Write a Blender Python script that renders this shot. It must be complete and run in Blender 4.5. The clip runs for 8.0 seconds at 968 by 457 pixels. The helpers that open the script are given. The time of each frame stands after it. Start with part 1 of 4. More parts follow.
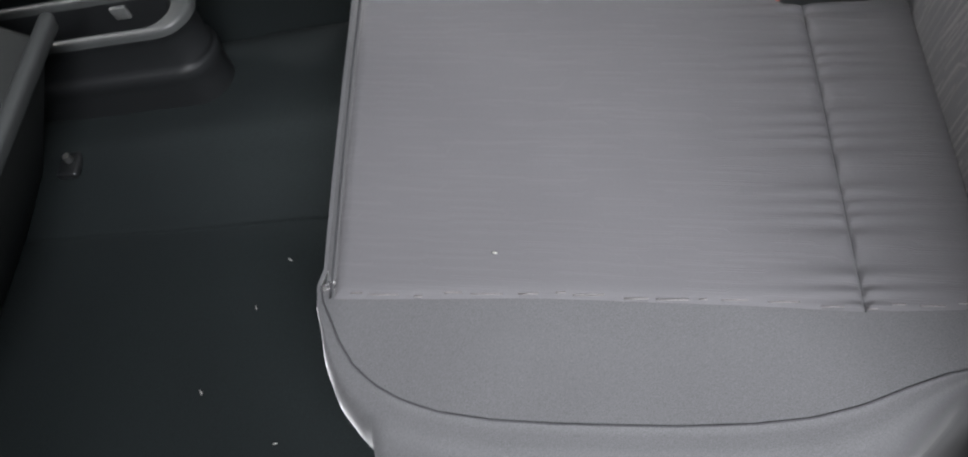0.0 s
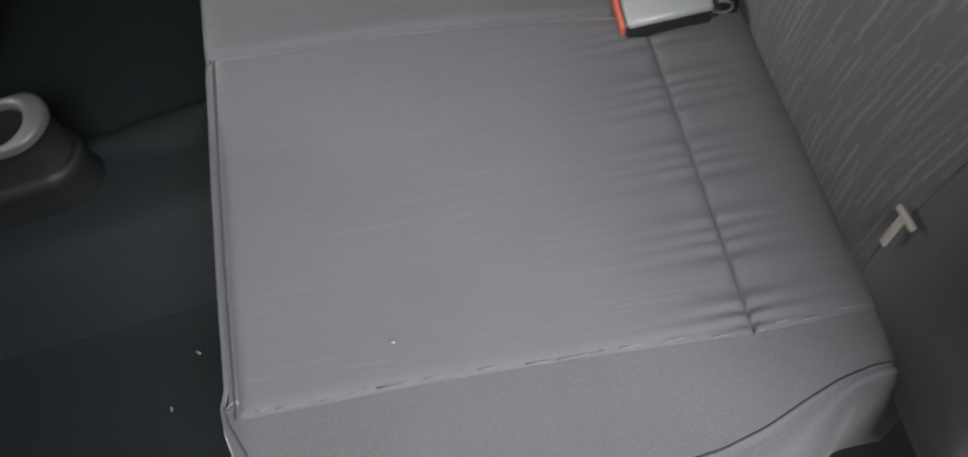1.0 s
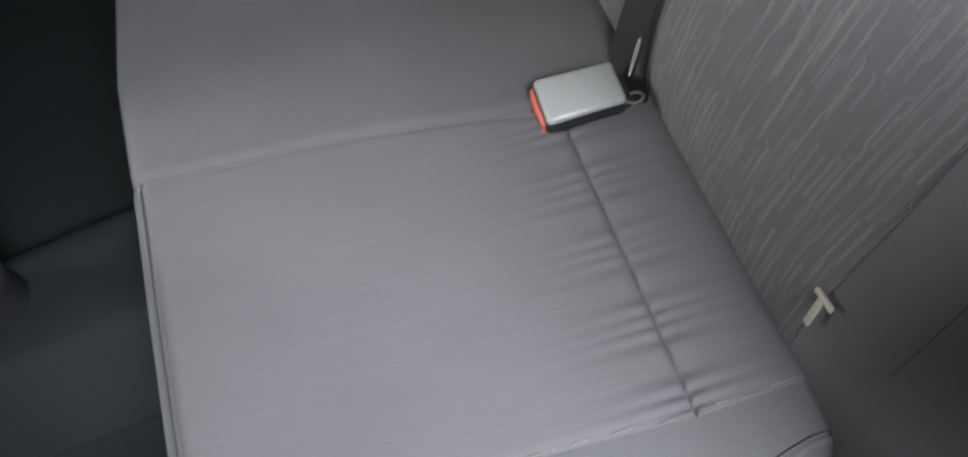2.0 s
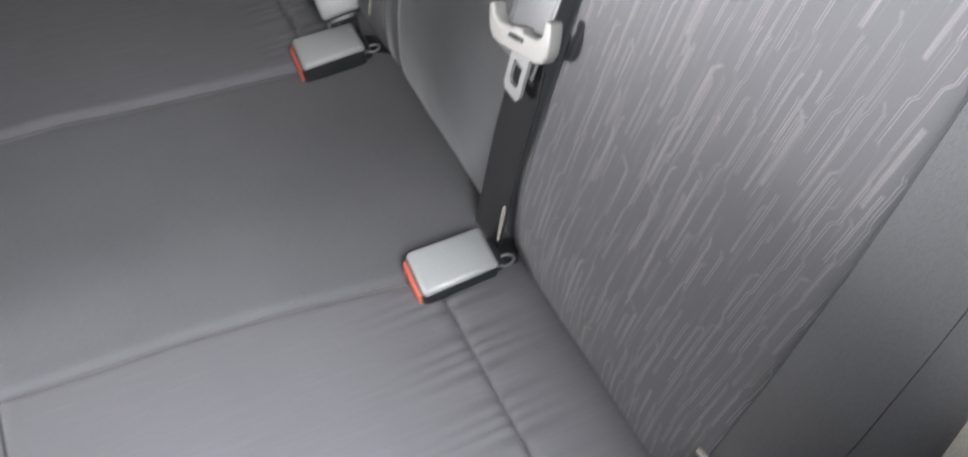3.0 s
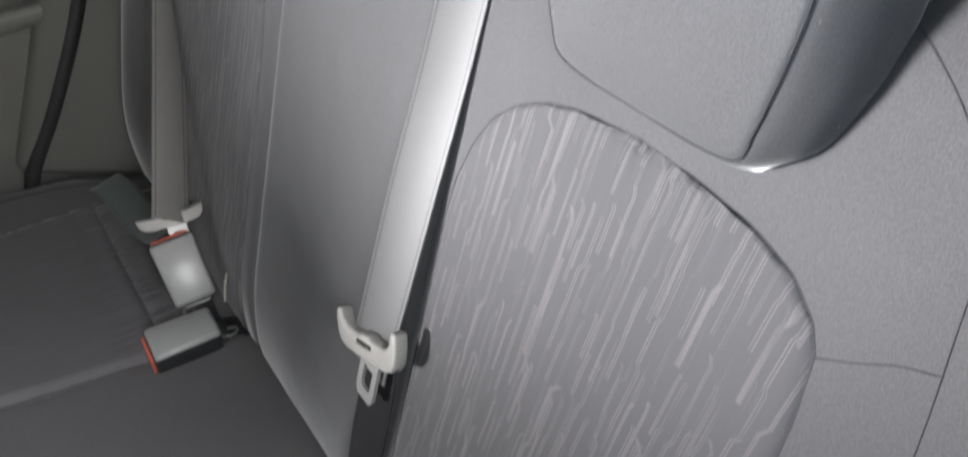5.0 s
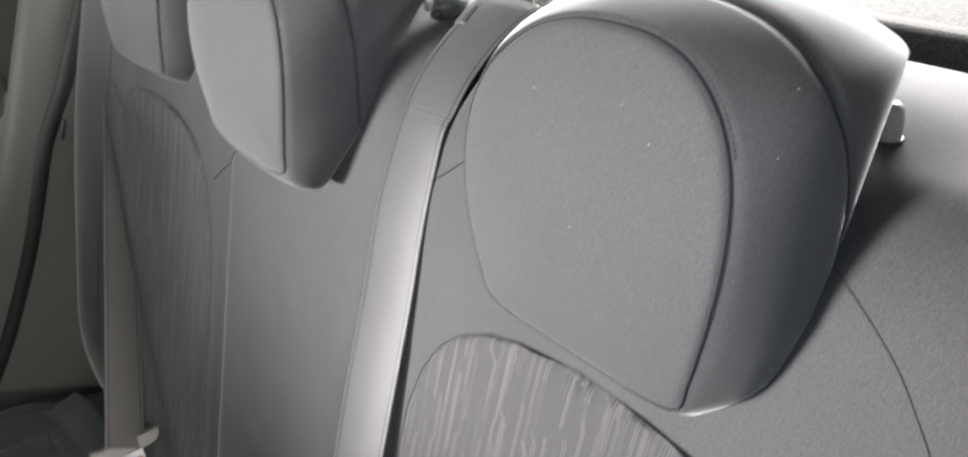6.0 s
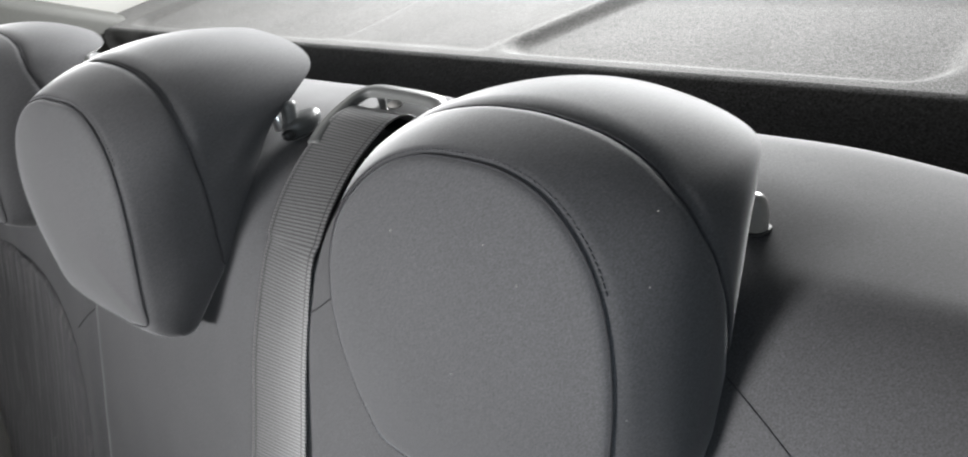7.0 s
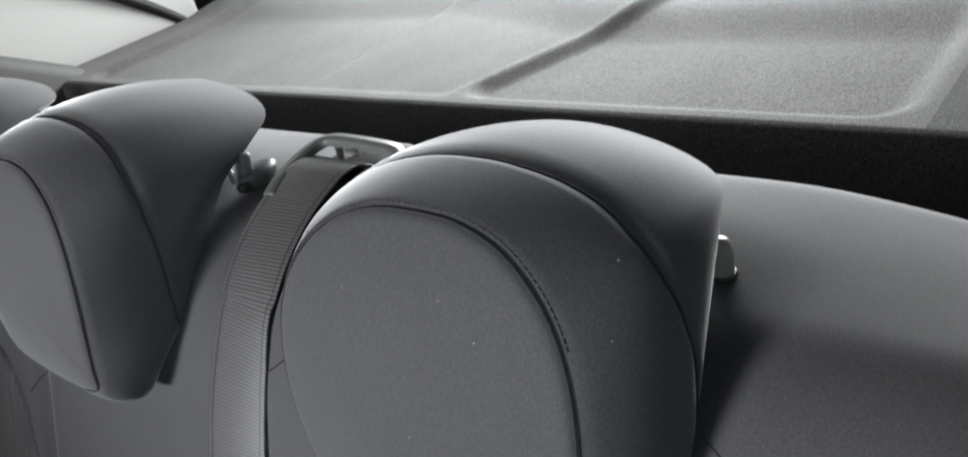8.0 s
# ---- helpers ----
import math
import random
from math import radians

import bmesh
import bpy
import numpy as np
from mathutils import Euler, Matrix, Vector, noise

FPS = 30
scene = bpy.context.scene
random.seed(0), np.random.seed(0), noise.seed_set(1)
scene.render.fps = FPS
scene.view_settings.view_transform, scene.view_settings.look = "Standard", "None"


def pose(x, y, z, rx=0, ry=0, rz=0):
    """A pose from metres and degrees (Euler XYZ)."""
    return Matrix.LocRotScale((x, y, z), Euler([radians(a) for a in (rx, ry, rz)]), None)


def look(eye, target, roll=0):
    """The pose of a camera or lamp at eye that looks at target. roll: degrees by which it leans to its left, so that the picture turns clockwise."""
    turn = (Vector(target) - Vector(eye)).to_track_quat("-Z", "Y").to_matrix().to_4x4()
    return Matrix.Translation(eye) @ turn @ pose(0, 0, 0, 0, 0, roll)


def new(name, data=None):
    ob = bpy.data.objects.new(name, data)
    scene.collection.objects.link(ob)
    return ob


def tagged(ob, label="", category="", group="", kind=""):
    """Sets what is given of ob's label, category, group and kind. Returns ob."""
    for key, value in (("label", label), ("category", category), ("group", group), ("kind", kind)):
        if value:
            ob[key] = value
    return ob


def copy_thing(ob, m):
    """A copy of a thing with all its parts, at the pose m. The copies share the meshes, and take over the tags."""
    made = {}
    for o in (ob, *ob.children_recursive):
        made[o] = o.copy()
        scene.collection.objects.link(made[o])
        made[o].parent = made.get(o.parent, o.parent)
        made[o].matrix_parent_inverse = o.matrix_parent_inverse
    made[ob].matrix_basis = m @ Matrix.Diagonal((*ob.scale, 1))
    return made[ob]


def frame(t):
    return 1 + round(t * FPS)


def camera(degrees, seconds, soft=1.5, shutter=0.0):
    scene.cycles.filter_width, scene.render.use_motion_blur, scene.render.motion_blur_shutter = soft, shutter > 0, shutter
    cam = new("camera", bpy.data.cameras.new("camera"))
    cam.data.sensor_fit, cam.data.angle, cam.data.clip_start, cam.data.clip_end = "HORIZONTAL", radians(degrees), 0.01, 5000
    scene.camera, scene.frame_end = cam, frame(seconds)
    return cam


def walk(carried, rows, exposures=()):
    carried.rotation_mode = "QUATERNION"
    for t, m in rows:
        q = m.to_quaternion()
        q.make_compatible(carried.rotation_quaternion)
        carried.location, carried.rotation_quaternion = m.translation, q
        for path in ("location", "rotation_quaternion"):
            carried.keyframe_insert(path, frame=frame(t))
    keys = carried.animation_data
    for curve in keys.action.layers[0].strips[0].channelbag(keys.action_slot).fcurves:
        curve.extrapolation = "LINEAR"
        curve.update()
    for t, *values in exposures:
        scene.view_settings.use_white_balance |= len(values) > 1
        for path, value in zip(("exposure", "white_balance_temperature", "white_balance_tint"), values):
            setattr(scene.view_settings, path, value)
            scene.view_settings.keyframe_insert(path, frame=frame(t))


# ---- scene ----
cam = camera(59.88, 8.0, soft=1.8, shutter=0.5)
PATH = [
    (0, 0.1974, 0.0839, 0.8396, 30.74, 12.99, 2.18),
    (0.5, 0.2093, 0.1074, 0.8504, 29.17, 13.54, -3.09),
    (1, 0.2302, 0.1293, 0.8622, 28.04, 13.40, -9.98),
    (1.2, 0.2350, 0.1337, 0.8696, 28.53, 13.55, -12.00),
    (2.3, 0.2409, 0.1698, 0.9084, 31.04, 10.68, -19.43),
    (2.5, 0.2474, 0.1787, 0.9172, 32.34, 10.11, -21.71),
    (3, 0.2634, 0.1965, 0.9331, 35.34, 8.04, -26.19),
    (3.5, 0.2813, 0.2048, 0.9393, 38.28, 6.44, -28.82),
    (4, 0.3036, 0.2146, 0.9450, 41.76, 5.40, -31.59),
    (5.3, 0.3325, 0.2343, 0.9818, 51.81, 5.94, -34.86),
    (5.5, 0.3398, 0.2363, 0.9874, 54.75, 6.42, -35.45),
    (6, 0.3653, 0.2442, 1.0024, 57.74, 8.77, -38.48),
    (6.5, 0.3893, 0.2546, 1.0130, 59.09, 10.78, -43.87),
    (7, 0.4040, 0.2601, 1.0200, 59.03, 13.09, -49.01),
    (7.5, 0.4164, 0.2600, 1.0193, 58.54, 14.23, -50.36),
    (8, 0.4175, 0.2638, 1.0157, 61.28, 13.70, -51.43),
]
EXPOSURES = [(0, -1.80, 6350, 11), (1, -1.88, 6450, 12), (2.5, -1.32, 6250, 12), (3.5, -1.10, 6250, 12), (4, -1.18, 6250, 11), (5.5, -2.02, 6450, 12),
             (6, -2.12, 6550, 12), (6.5, -2.35, 6550, 12), (7, -2.85, 6350, 10), (7.5, -2.98, 6350, 10), (8, -3.38, 6200, 9)]
walk(cam, [(t, pose(*row)) for t, *row in PATH], EXPOSURES)

# ---- world and light: bright overcast day through the car's windows ----
world = bpy.data.worlds.new("overcast_sky")
scene.world = world
world.use_nodes = True
wn = world.node_tree.nodes
sky = wn.new("ShaderNodeTexSky")
sky.sky_type, sky.sun_disc = "NISHITA", False
sky.sun_elevation, sky.sun_rotation = radians(48), radians(200)
sky.dust_density, sky.air_density = 4.0, 1.0
wn["Background"].inputs["Strength"].default_value = 0.045
world.node_tree.links.new(sky.outputs[0], wn["Background"].inputs[0])


def add_sun(direction, power, angle):
    lamp = bpy.data.lights.new("sun", "SUN")
    lamp.energy, lamp.angle, lamp.color = power, radians(angle), (1.0, 0.96, 0.9)
    new("sun", lamp).matrix_world = look((0, 0, 5), Vector((0, 0, 5)) + Vector(direction))


def window_light(name, eye, target, width, height, power, color, spread):
    lamp = bpy.data.lights.new(name, "AREA")
    lamp.shape, lamp.size, lamp.size_y, lamp.energy, lamp.color = "RECTANGLE", width, height, power, color
    lamp.spread = radians(spread)
    new(name, lamp).matrix_world = look(eye, target)


add_sun((0.1, 0.75, -0.8), 0.5, 15)
window_light("daylight_left_door", (0.62, -0.50, 1.55), (0.17, 0.58, 0.32), 0.6, 0.38, 49.0, (0.97, 0.98, 1.0), 68)
window_light("daylight_left_upper", (0.25, -0.12, 1.05), (0.62, 0.45, 0.80), 0.24, 0.30, 2.2, (0.74, 0.88, 1.0), 60)
window_light("daylight_windscreen_right", (-1.62, 1.08, 1.10), (0.52, 0.62, 0.72), 0.40, 0.20, 100.0, (1.0, 0.98, 0.96), 70)
window_light("daylight_windscreen_left", (-1.62, 0.64, 1.10), (0.52, 0.55, 0.72), 0.28, 0.20, 14.5, (1.0, 0.98, 0.96), 70)
window_light("daylight_front_right_window", (-1.00, 1.63, 1.00), (0.50, 0.75, 0.60), 0.40, 0.32, 1.8, (1.0, 0.97, 0.93), 70)
window_light("daylight_left_rear_window", (0.25, -0.30, 1.35), (0.20, 1.25, 0.32), 0.5, 0.3, 2.5, (1.0, 0.98, 0.94), 46)
window_light("daylight_left_rear_upper", (0.28, -0.25, 1.15), (0.42, 1.45, 0.62), 0.25, 0.3, 3.0, (1.0, 0.96, 0.90), 50)
window_light("daylight_rear_window", (1.70, 0.96, 1.05), (0.74, 0.80, 0.82), 0.9, 0.36, 185.0, (1.0, 0.99, 0.97), 110)

# ---- materials ----


def material(name, color, rough=0.8, metal=0.0, sheen=0.0, spec=0.5):
    m = bpy.data.materials.new(name)
    m.use_nodes = True
    b = m.node_tree.nodes["Principled BSDF"]
    b.inputs["Base Color"].default_value = (*color, 1)
    b.inputs["Roughness"].default_value = rough
    b.inputs["Metallic"].default_value = metal
    b.inputs["Specular IOR Level"].default_value = spec
    if sheen:
        b.inputs["Sheen Weight"].default_value = sheen
        b.inputs["Sheen Roughness"].default_value = 0.3
    return m, m.node_tree.nodes, m.node_tree.links, b


def math_node(n, l, op, a, b=None, c=None):
    node = n.new("ShaderNodeMath")
    node.operation = op
    for i, v in enumerate((a, b, c)):
        if v is None:
            continue
        if isinstance(v, (int, float)):
            node.inputs[i].default_value = v
        else:
            l.new(v, node.inputs[i])
    return node.outputs[0]


def noise_node(n, l, vector, scale, detail=2.0, rough=0.5):
    node = n.new("ShaderNodeTexNoise")
    node.inputs["Scale"].default_value, node.inputs["Detail"].default_value = scale, detail
    node.inputs["Roughness"].default_value = rough
    l.new(vector, node.inputs["Vector"])
    return node.outputs["Fac"]


def ramp_node(n, l, fac, stops):
    node = n.new("ShaderNodeValToRGB")
    while len(node.color_ramp.elements) < len(stops):
        node.color_ramp.elements.new(0.5)
    for e, (p, c) in zip(node.color_ramp.elements, stops):
        e.position, e.color = p, (*c, 1)
    l.new(fac, node.inputs[0])
    return node.outputs[0]


def mix_color(n, l, fac, a, b, blend="MIX"):
    node = n.new("ShaderNodeMix")
    node.data_type, node.blend_type = "RGBA", blend
    for i, v in ((0, fac), (6, a), (7, b)):
        if isinstance(v, (int, float)):
            node.inputs[i].default_value = v
        elif isinstance(v, tuple):
            node.inputs[i].default_value = (*v, 1)
        else:
            l.new(v, node.inputs[i])
    return node.outputs[2]


def bump_node(n, l, b, height, strength, distance):
    node = n.new("ShaderNodeBump")
    node.inputs["Strength"].default_value, node.inputs["Distance"].default_value = strength, distance
    l.new(height, node.inputs["Height"])
    l.new(node.outputs[0], b.inputs["Normal"])


def speckled(name, color, rough=0.85, amount=0.25, grain=900.0, patch=9.0, sheen=0.0, relief=0.35, metal=0.0, spec=0.5, flecks=0.0):
    """Cloth, carpet or moulded plastic: colour varies at two scales, with a fine relief; flecks are single paler fibres."""
    m, n, l, b = material(name, color, rough, metal, sheen, spec)
    at = n.new("ShaderNodeTexCoord").outputs["Object"]
    fine, wide = noise_node(n, l, at, grain, 3.0, 0.7), noise_node(n, l, at, patch, 3.0)
    mixed = math_node(n, l, "MULTIPLY_ADD", fine, 0.84, math_node(n, l, "MULTIPLY", wide, 0.16))
    dark, light = tuple(c * (1 - amount) for c in color), tuple(c * (1 + amount) for c in color)
    tone = ramp_node(n, l, mixed, [(0.35, dark), (0.65, light)])
    if flecks:
        spots = ramp_node(n, l, noise_node(n, l, at, grain * 0.9, 1.0), [(0.58, (0.0, 0.0, 0.0)), (0.78, (flecks, flecks, flecks))])
        tone = mix_color(n, l, spots, tone, (color[0] * 2.6, color[1] * 2.6, color[2] * 2.6))
    l.new(tone, b.inputs["Base Color"])
    bump_node(n, l, b, fine, relief, 0.0006)
    return m


def streaked(name, base, streak, amount):
    """Woven upholstery with fine light threads that run along the second UV direction, in metres, and step sideways on short slants."""
    m, n, l, b = material(name, base, 0.85, 0.0, 0.15)
    uv = n.new("ShaderNodeTexCoord").outputs["UV"]
    split = n.new("ShaderNodeSeparateXYZ")
    l.new(uv, split.inputs[0])
    across, along = split.outputs[0], split.outputs[1]

    def packed(x, y, z=0.0):
        node = n.new("ShaderNodeCombineXYZ")
        for i, v in enumerate((x, y, z)):
            if isinstance(v, (int, float)):
                node.inputs[i].default_value = v
            else:
                l.new(v, node.inputs[i])
        return node.outputs[0]

    def chance(x, y, seed):
        node = n.new("ShaderNodeTexWhiteNoise")
        l.new(packed(x, y, seed), node.inputs["Vector"])
        return node.outputs["Value"]

    def calc(op, *args):
        return math_node(n, l, op, *args)

    def threads(pitch, jog, gap, width, keep, seed):
        """One set of lanes, each with a pair of threads that step sideways together inside the lane."""
        place = calc("MULTIPLY_ADD", along, 0.06, calc("ADD", across, seed * 0.0017))
        lane = calc("FLOOR", calc("DIVIDE", place, pitch))
        inside = calc("SUBTRACT", calc("DIVIDE", place, pitch), lane)
        level = calc("MULTIPLY_ADD", chance(lane, 0.0, seed), 7.0, calc("DIVIDE", along, jog))
        whole, rest = calc("FLOOR", level), calc("FRACT", level)
        slant = calc("MULTIPLY", calc("MAXIMUM", calc("SUBTRACT", rest, 0.88), 0.0), 1 / 0.12)
        here, there = chance(lane, whole, seed + 1.0), chance(lane, calc("ADD", whole, 1.0), seed + 1.0)
        side = calc("MULTIPLY_ADD", calc("SUBTRACT", there, here), slant, here)
        centre = calc("MULTIPLY_ADD", side, 0.56, 0.22)
        far = calc("MULTIPLY", calc("ABSOLUTE", calc("SUBTRACT", inside, centre)), pitch)
        pair = calc("ABSOLUTE", calc("SUBTRACT", far, gap))
        line = calc("SUBTRACT", 1.0, calc("MINIMUM", calc("DIVIDE", pair, width), 1.0))
        shown = n.new("ShaderNodeMapRange")
        shown.inputs["From Min"].default_value, shown.inputs["From Max"].default_value = 1 - keep, 1.25 - keep
        patchy = noise_node(n, l, packed(calc("MULTIPLY", across, 240.0), calc("MULTIPLY", along, 17.0), seed), 1.0, 1.0)
        l.new(calc("MULTIPLY_ADD", chance(lane, whole, seed + 2.0), 0.45, calc("MULTIPLY", patchy, 0.55)), shown.inputs[0])
        return calc("MULTIPLY", line, shown.outputs[0])

    mark = calc("MAXIMUM", threads(0.0071, 0.031, 0.00085, 0.00048, 0.60, 1.0), threads(0.0098, 0.043, 0.0006, 0.00055, 0.56, 7.0))
    mark = calc("MAXIMUM", mark, calc("MULTIPLY", threads(0.031, 0.052, 0.0007, 0.0015, 0.52, 13.0), 0.8))
    weave = noise_node(n, l, packed(calc("MULTIPLY", across, 1500.0), calc("MULTIPLY", along, 500.0)), 1.0, 2.0)
    worn = noise_node(n, l, uv, 12.0, 2.0)
    tint = mix_color(n, l, calc("MULTIPLY", weave, 0.5), base, tuple(c * 0.55 for c in base))
    tint = mix_color(n, l, calc("MULTIPLY", worn, 0.35), tint, tuple(c * 1.3 for c in base))
    strength = calc("MULTIPLY", calc("MULTIPLY", mark, amount), calc("ADD", weave, 0.35))
    l.new(mix_color(n, l, strength, tint, streak), b.inputs["Base Color"])
    bump_node(n, l, b, calc("MULTIPLY_ADD", mark, 0.7, weave), 0.4, 0.0005)
    return m


def webbing(name, color, rough=0.33, gloss=0.75):
    """Seat belt webbing: ribs along and fine cross threads, by UV in metres."""
    m, n, l, b = material(name, color, rough, 0.0, 0.3 * gloss, gloss)
    uv = n.new("ShaderNodeTexCoord").outputs["UV"]
    wave = n.new("ShaderNodeTexWave")
    wave.bands_direction = "Y"
    wave.inputs["Scale"].default_value, wave.inputs["Distortion"].default_value = 150.0, 0.5
    wave.inputs["Detail Scale"].default_value = 4.0
    l.new(uv, wave.inputs["Vector"])
    ribs = n.new("ShaderNodeTexWave")
    ribs.bands_direction = "X"
    ribs.inputs["Scale"].default_value = 160.0
    l.new(uv, ribs.inputs["Vector"])
    both = math_node(n, l, "MULTIPLY_ADD", ribs.outputs["Fac"], 0.25, wave.outputs["Fac"])
    tone = ramp_node(n, l, both, [(0.15, tuple(c * 0.45 for c in color)), (1.1, tuple(c * 1.6 for c in color))])
    split = n.new("ShaderNodeSeparateXYZ")
    l.new(uv, split.inputs[0])
    side = math_node(n, l, "ABSOLUTE", split.outputs[0])
    hem = math_node(n, l, "LESS_THAN", math_node(n, l, "ABSOLUTE", math_node(n, l, "SUBTRACT", side, 0.0197)), 0.0006)
    l.new(mix_color(n, l, hem, tone, tuple(c * 0.3 for c in color)), b.inputs["Base Color"])
    bump_node(n, l, b, both, 0.28, 0.0005)
    return m


CLOTH = speckled("grey_seat_cloth", (0.061, 0.061, 0.064), 0.85, 0.32, 1300.0, 9.0, 0.50, 0.06, 0.0, 0.5, 0.20)
STREAK = streaked("streaked_seat_cloth", (0.066, 0.065, 0.069), (0.165, 0.153, 0.154), 0.85)
STREAK_SEAT = streaked("streaked_cushion_cloth", (0.074, 0.072, 0.077), (0.125, 0.118, 0.12), 0.20)
THREAD = speckled("dark_seam_thread", (0.028, 0.028, 0.031), 0.95, 0.3)
THREAD_SOFT = speckled("soft_grey_seam_thread", (0.045, 0.045, 0.049), 0.95, 0.3)
STITCH = speckled("pale_stitch_thread", (0.14, 0.132, 0.132), 0.9, 0.3)
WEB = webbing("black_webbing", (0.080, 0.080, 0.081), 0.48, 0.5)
# same webbing as WEB, with the light on the far strap put into its colour
WEB_SIDE = webbing("lit_side_webbing", (0.16, 0.157, 0.150), 0.5, 0.35)
WEB_LAP = webbing("grey_green_webbing", (0.085, 0.10, 0.098), 0.5, 0.3)
# black stalk webbing; also the centre belt's lower run with shade in its colour
WEB_DARK = webbing("black_shaded_webbing", (0.010, 0.010, 0.011), 0.7, 0.2)
PLASTIC_GREY = speckled("grey_buckle_plastic", (0.22, 0.225, 0.225), 0.34, 0.06, 500.0, 20.0, 0, 0.12)
PLASTIC_BLACK = speckled("black_plastic", (0.014, 0.015, 0.016), 0.42, 0.2, 700.0, 15.0, 0, 0.2)
PLASTIC_DIM = speckled("dull_grey_plastic", (0.060, 0.063, 0.063), 0.42, 0.08, 500.0, 20.0, 0, 0.15)
PLASTIC_MID = speckled("mid_grey_plastic", (0.105, 0.108, 0.106), 0.36, 0.08, 500.0, 20.0, 0, 0.12)
PLASTIC_PALE = speckled("pale_tongue_plastic", (0.25, 0.243, 0.23), 0.4, 0.06, 500.0, 20.0, 0, 0.1)
RED = speckled("orange_red_button", (0.40, 0.085, 0.050), 0.45, 0.1)
STEEL = speckled("brushed_steel", (0.55, 0.55, 0.54), 0.32, 0.1, 600.0, 12.0, 0, 0.1, 1.0)
SATIN = speckled("satin_zinc_blade", (0.27, 0.27, 0.265), 0.45, 0.1, 600.0, 12.0, 0, 0.1, 0.35)
TAG = speckled("beige_fabric_tag", (0.28, 0.26, 0.225), 0.9, 0.2, 800.0, 60.0)
CARPET = speckled("dark_floor_carpet", (0.0085, 0.0115, 0.0121), 0.85, 0.45, 900.0, 5.0, 0.0, 0.5, 0.0, 0.20)
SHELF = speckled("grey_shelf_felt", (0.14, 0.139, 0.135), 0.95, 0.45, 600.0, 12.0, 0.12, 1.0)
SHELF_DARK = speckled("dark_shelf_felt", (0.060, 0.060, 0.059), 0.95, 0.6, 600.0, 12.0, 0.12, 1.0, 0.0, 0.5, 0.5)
TRIM_DARK = speckled("dark_grey_trim", (0.036, 0.038, 0.037), 0.55, 0.15, 700.0, 6.0, 0, 0.3, 0.0, 0.35)
TRIM_DOOR = speckled("grey_door_trim", (0.115, 0.117, 0.108), 0.6, 0.12, 700.0, 6.0, 0, 0.3, 0.0, 0.35)
TRIM_PALE = speckled("pale_grey_trim", (0.80, 0.80, 0.76), 0.55, 0.06, 600.0, 4.0, 0, 0.2)
HEADLINER = speckled("pale_headliner", (0.18, 0.176, 0.17), 0.95, 0.06, 900.0, 5.0)
RUBBER = speckled("black_rubber_seal", (0.015, 0.015, 0.016), 0.6, 0.2)
GROUND = speckled("asphalt", (0.10, 0.10, 0.10), 0.9, 0.3, 60.0, 0.8)
GREEN = speckled("teal_plastic", (0.02, 0.30, 0.27), 0.5, 0.1)
LINT = speckled("pale_lint", (0.32, 0.32, 0.30), 0.9, 0.1)

# ---- shape helpers ----


def finish(name, verts, faces, mat, parent=None, label="", uvs=None, smooth=True):
    me = bpy.data.meshes.new(name)
    me.from_pydata([tuple(v) for v in verts], [], faces)
    if uvs is not None:
        layer = me.uv_layers.new(name="UVMap")
        flat = np.array(uvs, dtype=float)[[v for f in faces for v in f]]
        layer.data.foreach_set("uv", flat.ravel())
    me.materials.append(mat)
    if smooth:
        me.polygons.foreach_set("use_smooth", [True] * len(me.polygons))
    me.update()
    ob = new(name, me)
    if parent is not None:
        ob.parent = parent
    return tagged(ob, label)


def part(name, bm, mat, parent=None, label="", smooth=True):
    bmesh.ops.recalc_face_normals(bm, faces=bm.faces)
    me = bpy.data.meshes.new(name)
    bm.to_mesh(me)
    bm.free()
    me.materials.append(mat)
    if smooth:
        me.polygons.foreach_set("use_smooth", [True] * len(me.polygons))
    ob = new(name, me)
    if parent is not None:
        ob.parent = parent
    return tagged(ob, label)


def thing(name, label, category, group="", kind="", at=(0, 0, 0)):
    ob = new(name)
    ob.empty_display_size = 0.05
    ob.location = at
    return tagged(ob, label, category, group, kind)


def grid_faces(nu, nv, closed_u=False):
    out = []
    for i in range(nu if closed_u else nu - 1):
        for j in range(nv - 1):
            k = (i + 1) % nu
            out.append((i * nv + j, k * nv + j, k * nv + j + 1, i * nv + j + 1))
    return out


def sheet(name, fn, us, vs, mat, parent=None, label="", uv=None):
    """A surface fn(u, v) over two lists of numbers."""
    verts = [fn(u, v) for u in us for v in vs]
    uvs = [uv(u, v) if uv else (u, v) for u in us for v in vs]
    return finish(name, verts, grid_faces(len(us), len(vs)), mat, parent, label, uvs)


def box(size, bevel=0.0, segments=3, m=None):
    bm = bmesh.new()
    bmesh.ops.create_cube(bm, size=1.0)
    bmesh.ops.scale(bm, vec=size, verts=bm.verts)
    if bevel:
        bmesh.ops.bevel(bm, geom=bm.edges[:], offset=bevel, segments=segments, profile=0.5, affect="EDGES")
    if m is not None:
        bmesh.ops.transform(bm, matrix=m, verts=bm.verts)
    return bm


def slab(name, lo, hi, mat, parent=None, label="", bevel=0.004, smooth=False):
    size = [b - a for a, b in zip(lo, hi)]
    mid = [(a + b) / 2 for a, b in zip(lo, hi)]
    return part(name, box(size, min(bevel, min(size) * 0.4), 2, Matrix.Translation(mid)), mat, parent, label, smooth)


